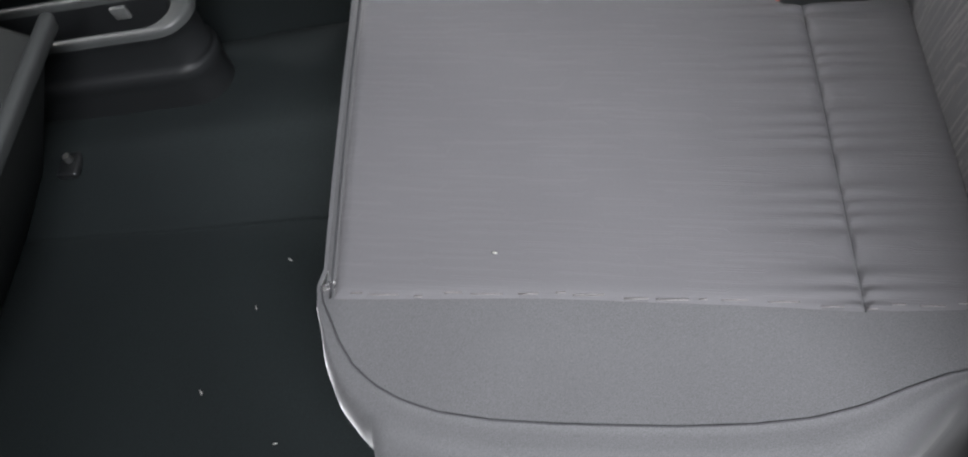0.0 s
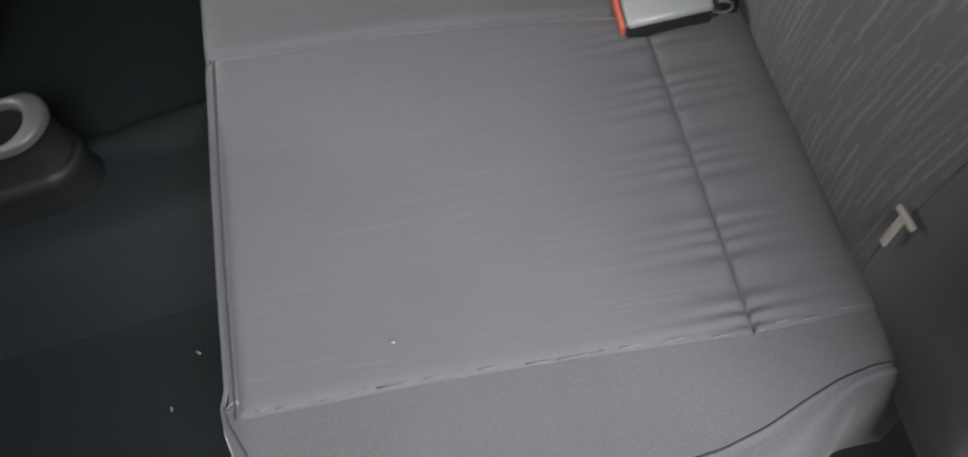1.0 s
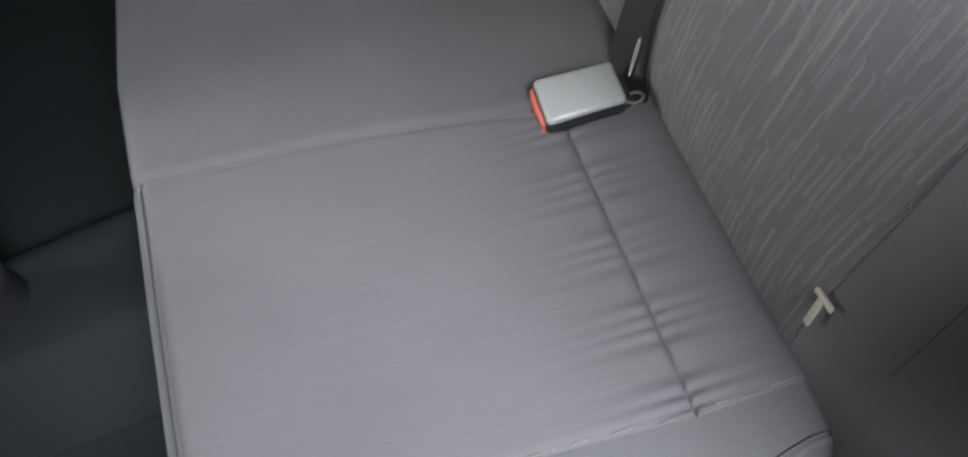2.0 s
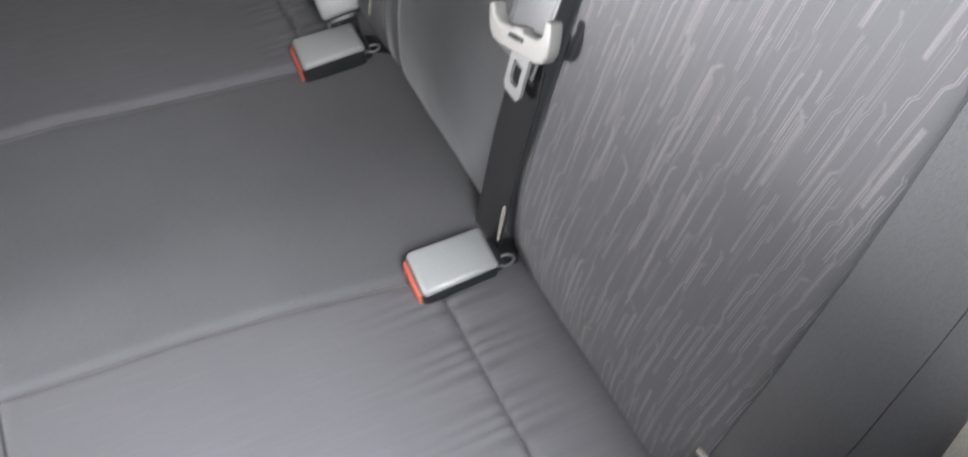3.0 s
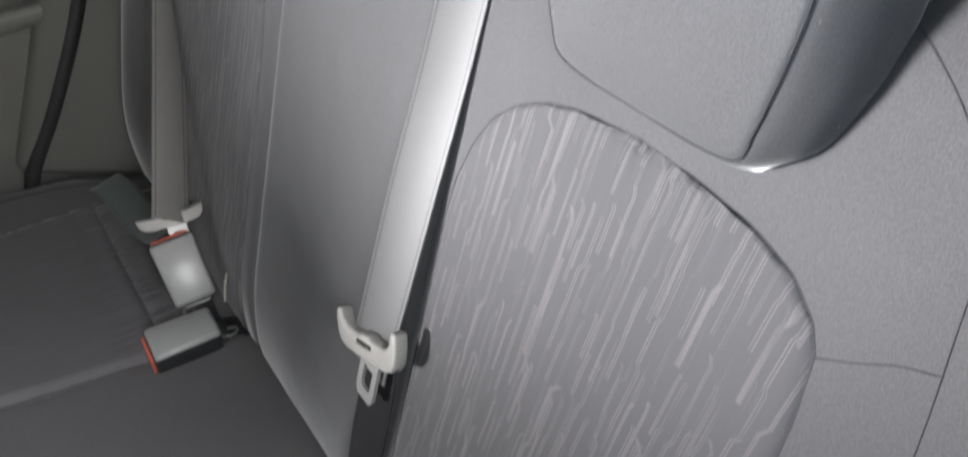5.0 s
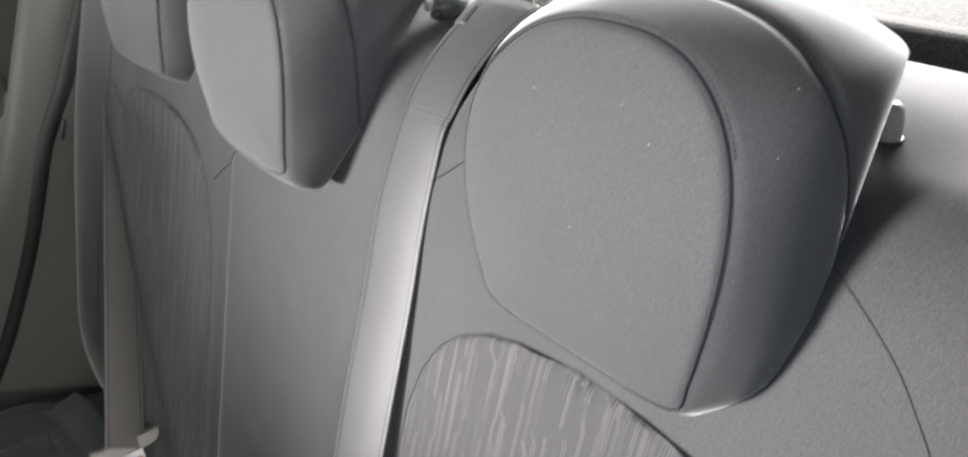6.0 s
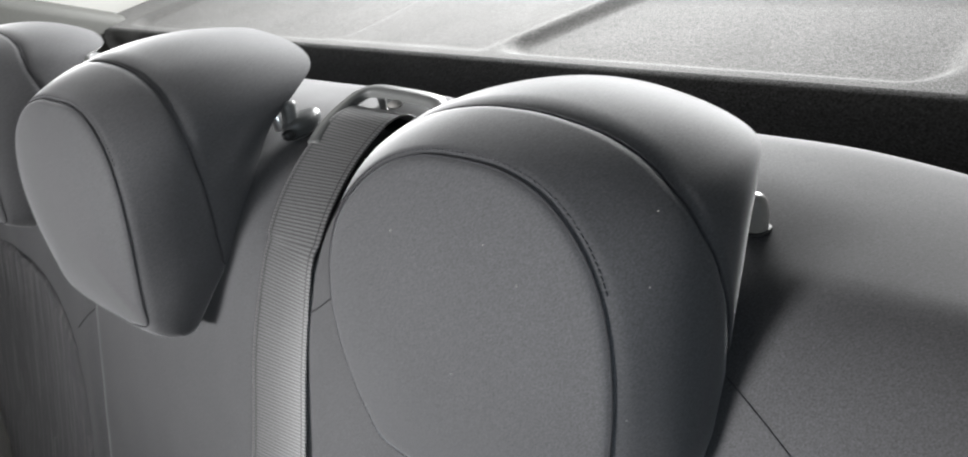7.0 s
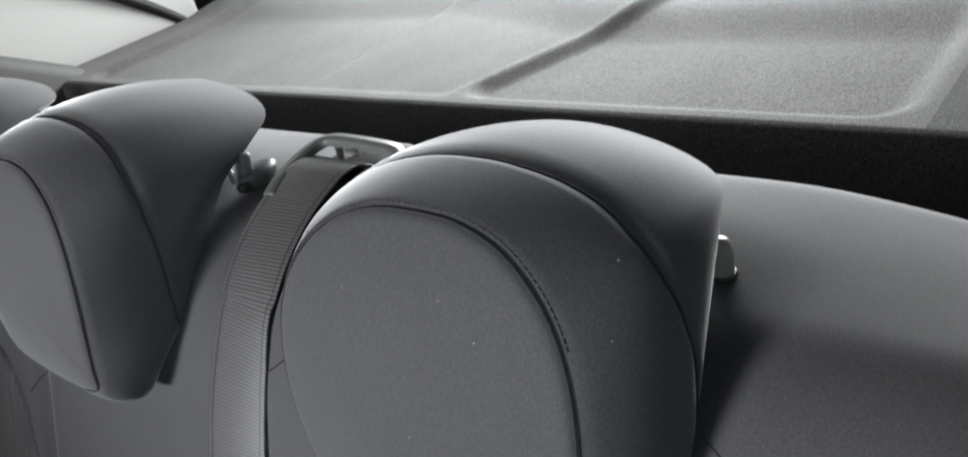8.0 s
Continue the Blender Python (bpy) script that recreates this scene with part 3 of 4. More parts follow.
def build_backrest():
    rest = thing("rear_bench_back", "grey cloth rear backrest with streaked insert panels", "car seat")
    ys = steps(0.175, 2 * BACK_MID - 0.175, 230)
    ss = steps(-0.11, 0.74, 170)

    def skin(y, s):
        p = back_skin(y, s)
        e = min(y - 0.175, 2 * BACK_MID - 0.175 - y)
        r = min(1.0, max(0.0, e / 0.045))
        k = 0.045 * (1 - math.sqrt(r * (2 - r)))
        return p + Vector((COS * k, 0, -SIN * k))

    verts = [skin(y, s) for y in ys for s in ss]
    finish("cover", verts, grid_faces(len(ys), len(ss)), CLOTH, rest, "plain grey cloth", [(y, s) for y in ys for s in ss])

    def insert(flip):
        us = [-0.08 + 0.4715 * (1 - (1 - i / 89) ** 1.8) for i in range(90)]

        def fn(u, r):
            a, b = table(INSERT_NEAR, u), table(INSERT_FAR, u)
            y = a + (b - a) * r
            e = min(y - a, b - y, (0.3915 - u) * 1.0 + 0.0)
            v = 2 * BACK_MID - y if flip else y
            pucker = 0.0014 * math.sin(y * 620 + 2.0 * math.sin(y * 170)) * math.exp(-abs(0.3915 - u) / 0.022) if u > 0.33 else 0.0
            pucker += 0.0006 * math.sin(u * 520 + 2.0 * math.sin(u * 130)) * math.exp(-max(0.0, min(y - a, b - y)) / 0.010)
            return back_skin(v, u, tucked(e, 0.003, 0.010) + pucker * min(1.0, e / 0.004)), (v, u)

        rs = eased(0, 1, 150)
        both = [fn(u, r) for u in us for r in rs]
        panel = finish("insert_panel", [b[0] for b in both], grid_faces(len(us), len(rs)), STREAK, rest, "streaked grey cloth insert", [b[1] for b in both])
        rim = [(table(INSERT_NEAR, u), u) for u in us] + [(table(INSERT_FAR, u), u) for u in reversed(us)]
        tube("insert_seam", [back_skin(2 * BACK_MID - y if flip else y, u, 0.0) for y, u in rim], 0.0004, THREAD_SOFT, panel, "dark insert seam", 6)
        tube("bolster_seam", [back_skin(2 * BACK_MID - y if flip else y, u, 0.0003) for u, y in spline(BOLSTER, 60)], 0.0003, THREAD_SOFT, rest, "dark bolster seam", 6)
        side = spline([(0.352, 0.354), (0.362, 0.338), (0.372, 0.324), (0.379, 0.309)], 20)
        tube("cross_seam", [back_skin(2 * BACK_MID - y if flip else y, u, 0.0003) for u, y in side], 0.0004, THREAD_SOFT, rest, "dark cross seam", 6)

    insert(False)
    insert(True)
    for c in (0.626, 0.905):
        line = [back_skin(c + 0.02 * math.sin(u * 3) * (0 if c < 0.8 else 1), u, -0.0022) for u in steps(-0.08, 0.43, 60)]
        tube("split_seam", line, 0.0005, THREAD, rest, "dark section seam", 6)
    short = spline([(0.436, 0.634), (0.445, 0.621), (0.452, 0.6095), (0.463, 0.594), (0.478, 0.574)], 16)
    tube("shoulder_seam", [back_skin(y, u, 0.0003) for u, y in short], 0.0005, THREAD, rest, "dark shoulder seam", 6)
    short = spline([(0.350, 0.931), (0.362, 0.916), (0.378, 0.899), (0.396, 0.882)], 16)
    tube("shoulder_seam", [back_skin(y, u, 0.0003) for u, y in short], 0.0005, THREAD, rest, "dark shoulder seam", 6)
    return rest


build_backrest()


# ---- headrests ----
SIDE_HEAD = dict(
    half=[(-0.0615, 0.4168), (-0.0614, 0.4276), (-0.0656, 0.4434), (-0.0703, 0.4671), (-0.0721, 0.4912), (-0.0690, 0.5147), (-0.0594, 0.5340), (-0.0421, 0.5488), (-0.0217, 0.5560), (0.0, 0.5575)],
    stand=0.0331, round=-0.0027, lean=0.1185, bow=-1.657,
    rear=[(0.5640, -0.0560, 0.7440), (0.5859, -0.0744, 0.7623), (0.6047, -0.0773, 0.7878), (0.6224, -0.0767, 0.8191), (0.6374, -0.0771, 0.8456), (0.6514, -0.0756, 0.8634), (0.6746, -0.0629, 0.8645), (0.6873, -0.0339, 0.8691), (0.6912, 0.0, 0.8726)],
    seam=[0.288, 0.295, 0.328, 0.372, 0.463, 0.594, 0.757, 0.899, 1.0], bulge=(0.0224, 0.0016, -0.0154), dome=0.006, low=0.12, sag=0.0025)
CENTRE_HEAD = dict(
    half=[(-0.0598, 0.4207), (-0.0582, 0.4302), (-0.0632, 0.4449), (-0.0701, 0.4675), (-0.0734, 0.4910), (-0.0706, 0.5135), (-0.0605, 0.5312), (-0.0423, 0.5441), (-0.0215, 0.5497), (0.0, 0.5503)],
    stand=0.0434, round=-0.0016, lean=0.1568, bow=-1.088,
    rear=[(0.5600, -0.0515, 0.7440), (0.5783, -0.0605, 0.7660), (0.6000, -0.0703, 0.7903), (0.6207, -0.0728, 0.8185), (0.6419, -0.0777, 0.8446), (0.6641, -0.0836, 0.8593), (0.6888, -0.0717, 0.8665), (0.6989, -0.0423, 0.8750), (0.6956, 0.0, 0.8842)],
    seam=[0.301, 0.298, 0.307, 0.332, 0.381, 0.457, 0.557, 0.674, 0.813], bulge=(0.0146, 0.0130, 0.0843), dome=0.0086, low=0.9, sag=0.006)


def build_headrest(y0, form, label):
    """A saddle-shaped headrest: domed front panel, a band round it and a wedge-shaped rear cover."""
    head = thing("headrest", label, "headrest", "rear headrests", at=(0, y0, 0))
    half, bottom = form["half"], form["half"][0]
    right = [(-y, u) for y, u in reversed(half[:-1])]
    arch = [tuple(p) for p in spline(half + right, 81)]
    low = [(y, bottom[1] - form["sag"] * (1 - (y / bottom[0]) ** 4)) for y in steps(-bottom[0], bottom[0], 25)][1:-1]
    loop = arch + low
    n = len(loop)
    # round the two lower corners
    for _ in range(14):
        for c in (0, 80):
            ids = [(c + k) % n for k in range(-5, 6)]
            soft = [tuple((loop[(i - 1) % n][a] + 2 * loop[i][a] + loop[(i + 1) % n][a]) / 4 for a in (0, 1)) for i in ids]
            for i, p in zip(ids, soft):
                loop[i] = p

    def stand(y, u):
        return form["stand"] - form["round"] * (y / 0.0755) ** 2 + form["lean"] * (u - 0.416) + form["bow"] * (u - 0.487) ** 2

    front = [back_point(y, u, stand(y, u)) for y, u in loop]
    # rear edge of the wedge
    rear_half = form["rear"]
    rear_right = [(x, -y, z) for x, y, z in reversed(rear_half[:-1])]
    rear = [Vector(p) for p in spline(rear_half + rear_right, 81)]
    narrow = rear_half[0][1] / bottom[0]
    rear += [Vector((rear_half[0][0], y * narrow, rear_half[0][2] - 0.001)) for y, u in low]
    core = Vector((0.605, 0.0, 0.820))
    wide, tall, shift = form["bulge"]

    def bulged(i, t):
        a, b = front[i], rear[i]
        d = b - a
        mid = (a + b) / 2
        out = mid - core
        out -= d * (out.dot(d) / max(d.length_squared, 1e-9))
        out = out.normalized() if out.length > 1e-6 else Vector((0, 0, 1))
        up = min(1.0, max(0.0, (a.z - 0.80) / 0.09)) ** 1.5
        low_part = form["low"] if i >= 81 else min(1.0, form["low"] + (1 - form["low"]) * min(i, 80 - i) / 11)
        ctrl = a + d * (0.5 - shift * up) + out * ((wide + tall * up) * low_part)
        return a * (1 - t) ** 2 + ctrl * (2 * t * (1 - t)) + b * t * t

    # front panel: rings towards the middle, domed, rolled in at its seam
    normal = Vector((-COS, 0, SIN))
    rings = [1.0, 0.985, 0.965, 0.94, 0.90, 0.84, 0.76, 0.66, 0.54, 0.40, 0.25, 0.12]
    reach = [math.hypot(y, u - 0.487) for y, u in loop]
    even = [sum(reach[(i + k) % n] for k in range(-16, 17)) / 33 for i in range(n)]

    def face_point(y, u, r):
        rise = form["dome"] * (1 - r ** 2.5) + tucked((1 - r) * 0.07, 0.0018, 0.004, 0.0006)
        return back_point(y, u, stand(y, u) + rise)

    verts = []
    for r in rings:
        for i, (y, u) in enumerate(loop):
            scale = r * (reach[i] * r * r + even[i] * (1 - r * r)) / reach[i]
            verts.append(face_point(y * scale, 0.487 + (u - 0.487) * scale, r))
    faces = []
    for k in range(len(rings) - 1):
        for i in range(n):
            j = (i + 1) % n
            faces.append((k * n + i, k * n + j, (k + 1) * n + j, (k + 1) * n + i))
    verts.append(face_point(0.0, 0.487, 0.0))
    faces += [((len(rings) - 1) * n + i, (len(rings) - 1) * n + (i + 1) % n, len(verts) - 1) for i in range(n)]
    face = finish("front_panel", verts, faces, CLOTH, head, "smooth grey cloth front", [(v.y, v.z) for v in verts])

    def limit(i):
        """How far back the second seam lies at each place of the loop."""
        if i >= 81:
            return 1.0
        return table(list(zip((0, 4, 8, 12, 16, 20, 24, 28, 31, 33, 40), (*form["seam"], 1.0, 1.0))), abs(i - 40))

    m = 15
    verts = []
    for i in range(n):
        f = limit(i)
        for k in range(m):
            t = f * k / (m - 1)
            e = min(t, f - t) * (rear[i] - front[i]).length
            p = bulged(i, t)
            out = (p - core).normalized()
            verts.append(p + out * tucked(e, 0.0010, 0.0035, 0.0005))
    finish("side_band", verts, grid_faces(n, m, True), CLOTH, head, "grey cloth band", [(v.y, v.z) for v in verts])
    seam_ids = [i for i in range(81) if limit(i) < 0.99]
    verts = []
    for i in seam_ids:
        f = limit(i)
        for k in range(m):
            t = f + (1 - f) * k / (m - 1)
            e = (t - f) * (rear[i] - front[i]).length
            p = bulged(i, t)
            verts.append(p + (p - core).normalized() * tucked(e, 0.0010, 0.0035, 0.0005))
    cover = finish("rear_cover", verts, grid_faces(len(seam_ids), m), CLOTH, head, "grey cloth rear cover", [(v.y, v.z) for v in verts])
    # underside: rolls in from the rear edge and hollows to fit the shoulder
    verts = []
    for s, drop in ((1.0, 0.0), (0.985, 0.0), (0.96, 0.0005), (0.9, 0.002), (0.7, 0.006), (0.4, 0.009), (0.0, 0.010)):
        mid = Vector((0.632, 0, 0.812))
        for i in range(n):
            p = mid + (rear[i] - mid) * s
            verts.append(p + Vector((0.5, 0, -1)).normalized() * -drop)
    faces = []
    for k in range(6):
        for i in range(n):
            j = (i + 1) % n
            faces.append((k * n + i, k * n + j, (k + 1) * n + j, (k + 1) * n + i))
    finish("underside", verts, faces, CLOTH, head, "grey cloth underside")
    tube("front_seam", [p + normal * 0.0004 for p in front], 0.0005, THREAD, face, "dark seam round the front", 6, True)
    tube("top_seam", [bulged(i, limit(i)) for i in seam_ids], 0.0006, THREAD, cover, "dark seam over the top", 6)
    # short dark stitches in the band just behind the front panel's top seam
    bm = bmesh.new()
    for i in range(24, 57):
        for k in (0.15, 0.65):
            a, b = bulged(i, 0.02), bulged(i + 1, 0.02)
            p, d = a.lerp(b, k), (b - a).normalized()
            out = (p - core).normalized()
            side = d.cross(out).normalized()
            turn = Matrix((d, side, side.cross(d) * -1)).transposed().to_4x4()
            bmesh.ops.create_cube(bm, size=1.0, matrix=Matrix.Translation(p + out * 0.0008) @ turn @ Matrix.Diagonal((min(0.0018, (b - a).length * 0.40), 0.0005, 0.0004, 1)))
    part("stitching", bm, THREAD_SOFT, face, "row of short dark stitches")
    for y in (-0.066, 0.066):
        tube("post", [(0.657, y, 0.836), (0.657, y, 0.848), (0.655, y * 0.92, 0.866)], 0.0045, STEEL, head, "steel post", 12)
    return head


def build_post_sleeve(place, label, large=False):
    """A rounded collar on the top of the backrest through which a headrest post slides."""
    sleeve = thing("post_sleeve", label, "sleeve", "headrest post sleeves", at=place)
    if large:
        profile = [(0.0, 0.0040), (0.0055, 0.0038), (0.0075, 0.0026), (0.0084, 0.0004), (0.0080, -0.0030), (0.0070, -0.0055), (0.0066, -0.008)]
    else:
        profile = [(0.0, 0.0080), (0.0026, 0.0077), (0.0040, 0.0064), (0.0048, 0.0040), (0.0050, 0.0), (0.0048, -0.0045), (0.0044, -0.009)]
    sides = 28
    verts = [(r * math.cos(2 * math.pi * k / sides) * (1.65 if large else 1.0), r * math.sin(2 * math.pi * k / sides), z) for r, z in profile for k in range(sides)]
    faces = [(i * sides + k, (i + 1) * sides + k, (i + 1) * sides + (k + 1) % sides, i * sides + (k + 1) % sides) for i in range(len(profile) - 1) for k in range(sides)]
    finish("collar", verts, faces, PLASTIC_DIM if large else PLASTIC_PALE, sleeve)
    size = profile[-1][0]
    ring = [(size * 1.1 * math.cos(a) * (1.65 if large else 1.0), size * 1.1 * math.sin(a), -0.0075) for a in steps(0, 2 * math.pi, 25)[:-1]]
    tube("lip", ring, 0.0009, PLASTIC_BLACK, sleeve, "black lower lip", 8, True)
    if large:
        part("stub", box((0.008, 0.009, 0.016), 0.0025, 3, Matrix.Translation((-0.006, 0.001, 0.007)) @ pose(0, 0, 0, 0, 12, 0)), PLASTIC_MID, sleeve, "grey upright stub")
        part("release_button", box((0.007, 0.007, 0.006), 0.002, 2, Matrix.Translation((-0.014, -0.003, -0.003))), PLASTIC_BLACK, sleeve, "black release button")
    return sleeve


first = build_headrest(HEADS[0], SIDE_HEAD, "grey cloth saddle headrest on the rear backrest")
pivot = Vector((0.600, 0.465, 0.760))
copy_thing(first, Matrix.Translation(pivot + Vector((0.005, HEADS[2] - HEADS[0] - 0.006, 0.003))) @ pose(0, 0, 0, 0, 3.4, 3.1) @ Matrix.Translation(-pivot) @ Matrix.Translation((0, HEADS[0], 0)))
build_headrest(HEADS[1], CENTRE_HEAD, "deeper grey cloth headrest of the middle seat")
pale = "pale grey plastic headrest post sleeve on the backrest"
sleeve = build_post_sleeve((0.657, HEADS[0] - 0.071, 0.8405), pale)
for y in (HEADS[0] + 0.071, HEADS[1] + 0.080, HEADS[2] - 0.071, HEADS[2] + 0.071):
    copy_thing(sleeve, pose(0.657, y, 0.8405))
build_post_sleeve((0.662, HEADS[1] - 0.084, 0.842), "large grey headrest post sleeve with release button", True)


# ---- belts ----
def build_centre_belt():
    belt = thing("centre_seat_belt", "black webbing seat belt hanging over the backrest", "seat belt")
    # run along the backrest, middle, stand-off, and how far the far edge stands higher than the middle
    run = ((0.12, 0.6439, 0.0187, 0.0016), (0.20, 0.6424, 0.0151, 0.0028), (0.28, 0.6418, 0.0111, 0.0033), (0.36, 0.6410, 0.0060, 0.0025), (0.42, 0.6422, 0.0022, 0.0019),
           (0.48, 0.6405, -0.0050, -0.0012))
    path = spline(run, 70)
    pts = [back_surface(y, s, o) for s, y, o, w in path]
    across = [back_surface(y + 0.0235, s, o + w) - back_surface(y - 0.0235, s, o - w) for s, y, o, w in path]
    # up to the guide and down through its slot
    tail = spline([pts[-5], pts[-1], (0.611, 0.6415, 0.8155), (0.627, 0.6430, 0.8262), (0.644, 0.6440, 0.8348), (0.660, 0.6438, 0.8410), (0.671, 0.6430, 0.8442), (0.680, 0.6422, 0.8442), (0.687, 0.6415, 0.8412), (0.692, 0.6410, 0.8355), (0.694, 0.6410, 0.8290)], 66)[8:]
    pts, across = pts + [Vector(p) for p in tail], across + [Vector((0, 1, 0.02))] * len(tail)
    ribbon("strap", pts[::-1], across[::-1], 0.047, 0.0014, WEB, belt)
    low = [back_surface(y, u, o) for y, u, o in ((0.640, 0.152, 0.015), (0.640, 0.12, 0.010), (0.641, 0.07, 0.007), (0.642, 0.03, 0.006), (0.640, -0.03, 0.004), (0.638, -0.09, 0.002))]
    # same belt below the tongue, the seat gap's shade put into its colour
    ribbon("lower_strap", spline(low, 40), (0, 1, 0.05), 0.047, 0.0014, WEB_DARK, belt, "lower webbing, darkened in colour as if in shade")
    return belt


def tongue_parts(parent, tilt, hook=1.0):
    """A belt tongue about its slider bar: x along the bar, z up the strap, y away from the viewer. The bar is tilted, the blade hangs straight."""
    half = [(0.0, -0.0115), (0.026, -0.0115), (0.036, -0.0085), (0.0415, -0.002), (0.0435, 0.008), (0.0432, 0.024), (0.0405, 0.0265), (0.0362, 0.0262), (0.0345, 0.014), (0.031, 0.0085), (0.026, 0.0065), (0.007, 0.0060), (0.006, 0.0085), (0.0, 0.0085)]
    half = [(x, 0.0085 + (z - 0.0085) * hook if z > 0.0085 else z) for x, z in half]
    outline = half + [(-x, 0.0085 + (z - 0.0085) * 0.62 if z > 0.0085 else z) for x, z in reversed(half[1:-1])]
    bm = bmesh.new()
    base = bm.faces.new([bm.verts.new((x, -0.0065, z)) for x, z in outline])
    top = bmesh.ops.extrude_face_region(bm, geom=[base])
    bmesh.ops.translate(bm, vec=(0, 0.0115, 0), verts=[g for g in top["geom"] if isinstance(g, bmesh.types.BMVert)])
    bmesh.ops.bevel(bm, geom=[e for e in bm.edges if abs(e.verts[0].co.y - e.verts[1].co.y) < 1e-6], offset=0.0022, segments=3, profile=0.5, affect="EDGES")
    bmesh.ops.transform(bm, matrix=pose(0, 0, 0, 0, -tilt, 0), verts=bm.verts)
    slider = part("slider", bm, PLASTIC_PALE, parent, "pale plastic slider")
    part("strap_slot", box((0.020, 0.002, 0.0035), 0.0006, 2, pose(0, 0, 0, 0, -tilt, 0) @ Matrix.Translation((0, -0.0068, 0.0010))), PLASTIC_BLACK, slider, "black strap slot")
    # steel blade with its slot
    outer = [(-0.0125, -0.006), (0.0125, -0.006), (0.0125, -0.044), (0.009, -0.0495), (-0.009, -0.0495), (-0.0125, -0.044)]
    inner = [(-0.0065, -0.020), (0.0065, -0.020), (0.0065, -0.037), (0.0045, -0.040), (-0.0045, -0.040), (-0.0065, -0.037)]
    verts, faces = [], []
    for y in (-0.0014, 0.0014):
        verts += [(x + 0.004, y, z) for x, z in outer] + [(x + 0.004, y, z) for x, z in inner]
    for k in range(6):
        j = (k + 1) % 6
        faces += [(k, j, 6 + j, 6 + k), (12 + j, 12 + k, 18 + k, 18 + j), (j, k, 12 + k, 12 + j), (6 + k, 6 + j, 18 + j, 18 + k)]
    finish("blade", verts, faces, SATIN, slider, "steel tongue blade with a slot", None, False)


build_centre_belt()
tongue = thing("belt_tongue", "pale belt tongue with steel blade on the webbing", "belt tongue", "belt tongues")
tongue_parts(tongue, 18.0, 0.8)


def axes(origin, along, up):
    """A pose with x along, z up as nearly as may be."""
    x = Vector(along).normalized()
    y = Vector(up).cross(x).normalized()
    z = x.cross(y)
    m = Matrix((x, y, z)).transposed().to_4x4()
    return Matrix.Translation(origin) @ m


tongue.matrix_basis = axes(back_point(0.640, 0.146, 0.0215), (0, -1, 0), (SIN, 0, COS))


def build_right_belt():
    belt = thing("side_seat_belt", "webbing belt buckled on the far seat, strap coloured paler as if lit", "seat belt")
    a, b = Vector((0.397, 1.033, 0.437)), Vector((0.703, 1.499, 0.889))
    run = steps(-0.05, 1.25, 50)
    # strap colour is lightened to stand for side light falling on it
    ribbon("strap", [a + (b - a) * k for k in run], [Vector((0.0160, 0.0058, -0.0169)).lerp(Vector((0.0072, 0.0133, -0.0186)), k) for k in run], 0.048, 0.0016, WEB_SIDE, belt)
    lap = [(0.392, 1.028, 0.408), (0.384, 1.055, 0.372), (0.374, 1.10, 0.338), (0.364, 1.17, 0.315), (0.356, 1.26, 0.309), (0.346, 1.315, 0.300), (0.340, 1.345, 0.262), (0.338, 1.352, 0.20)]
    ribbon("lap_strap", spline(lap, 50), [(0.95, 0.3, 0.0) for i in range(50)], 0.044, 0.0016, WEB_LAP, belt, "grey-green lap webbing")
    return belt


build_right_belt()
t2 = thing("belt_tongue", "pale belt tongue pushed into its buckle", "belt tongue", "belt tongues")
tongue_parts(t2, 0.0, 0.0)
t2.matrix_basis = axes((0.384, 1.0235, 0.4075), (0.059, -0.0065, -0.0045), (0.0, 0.55, 0.83)) @ Matrix.Scale(0.82, 4)


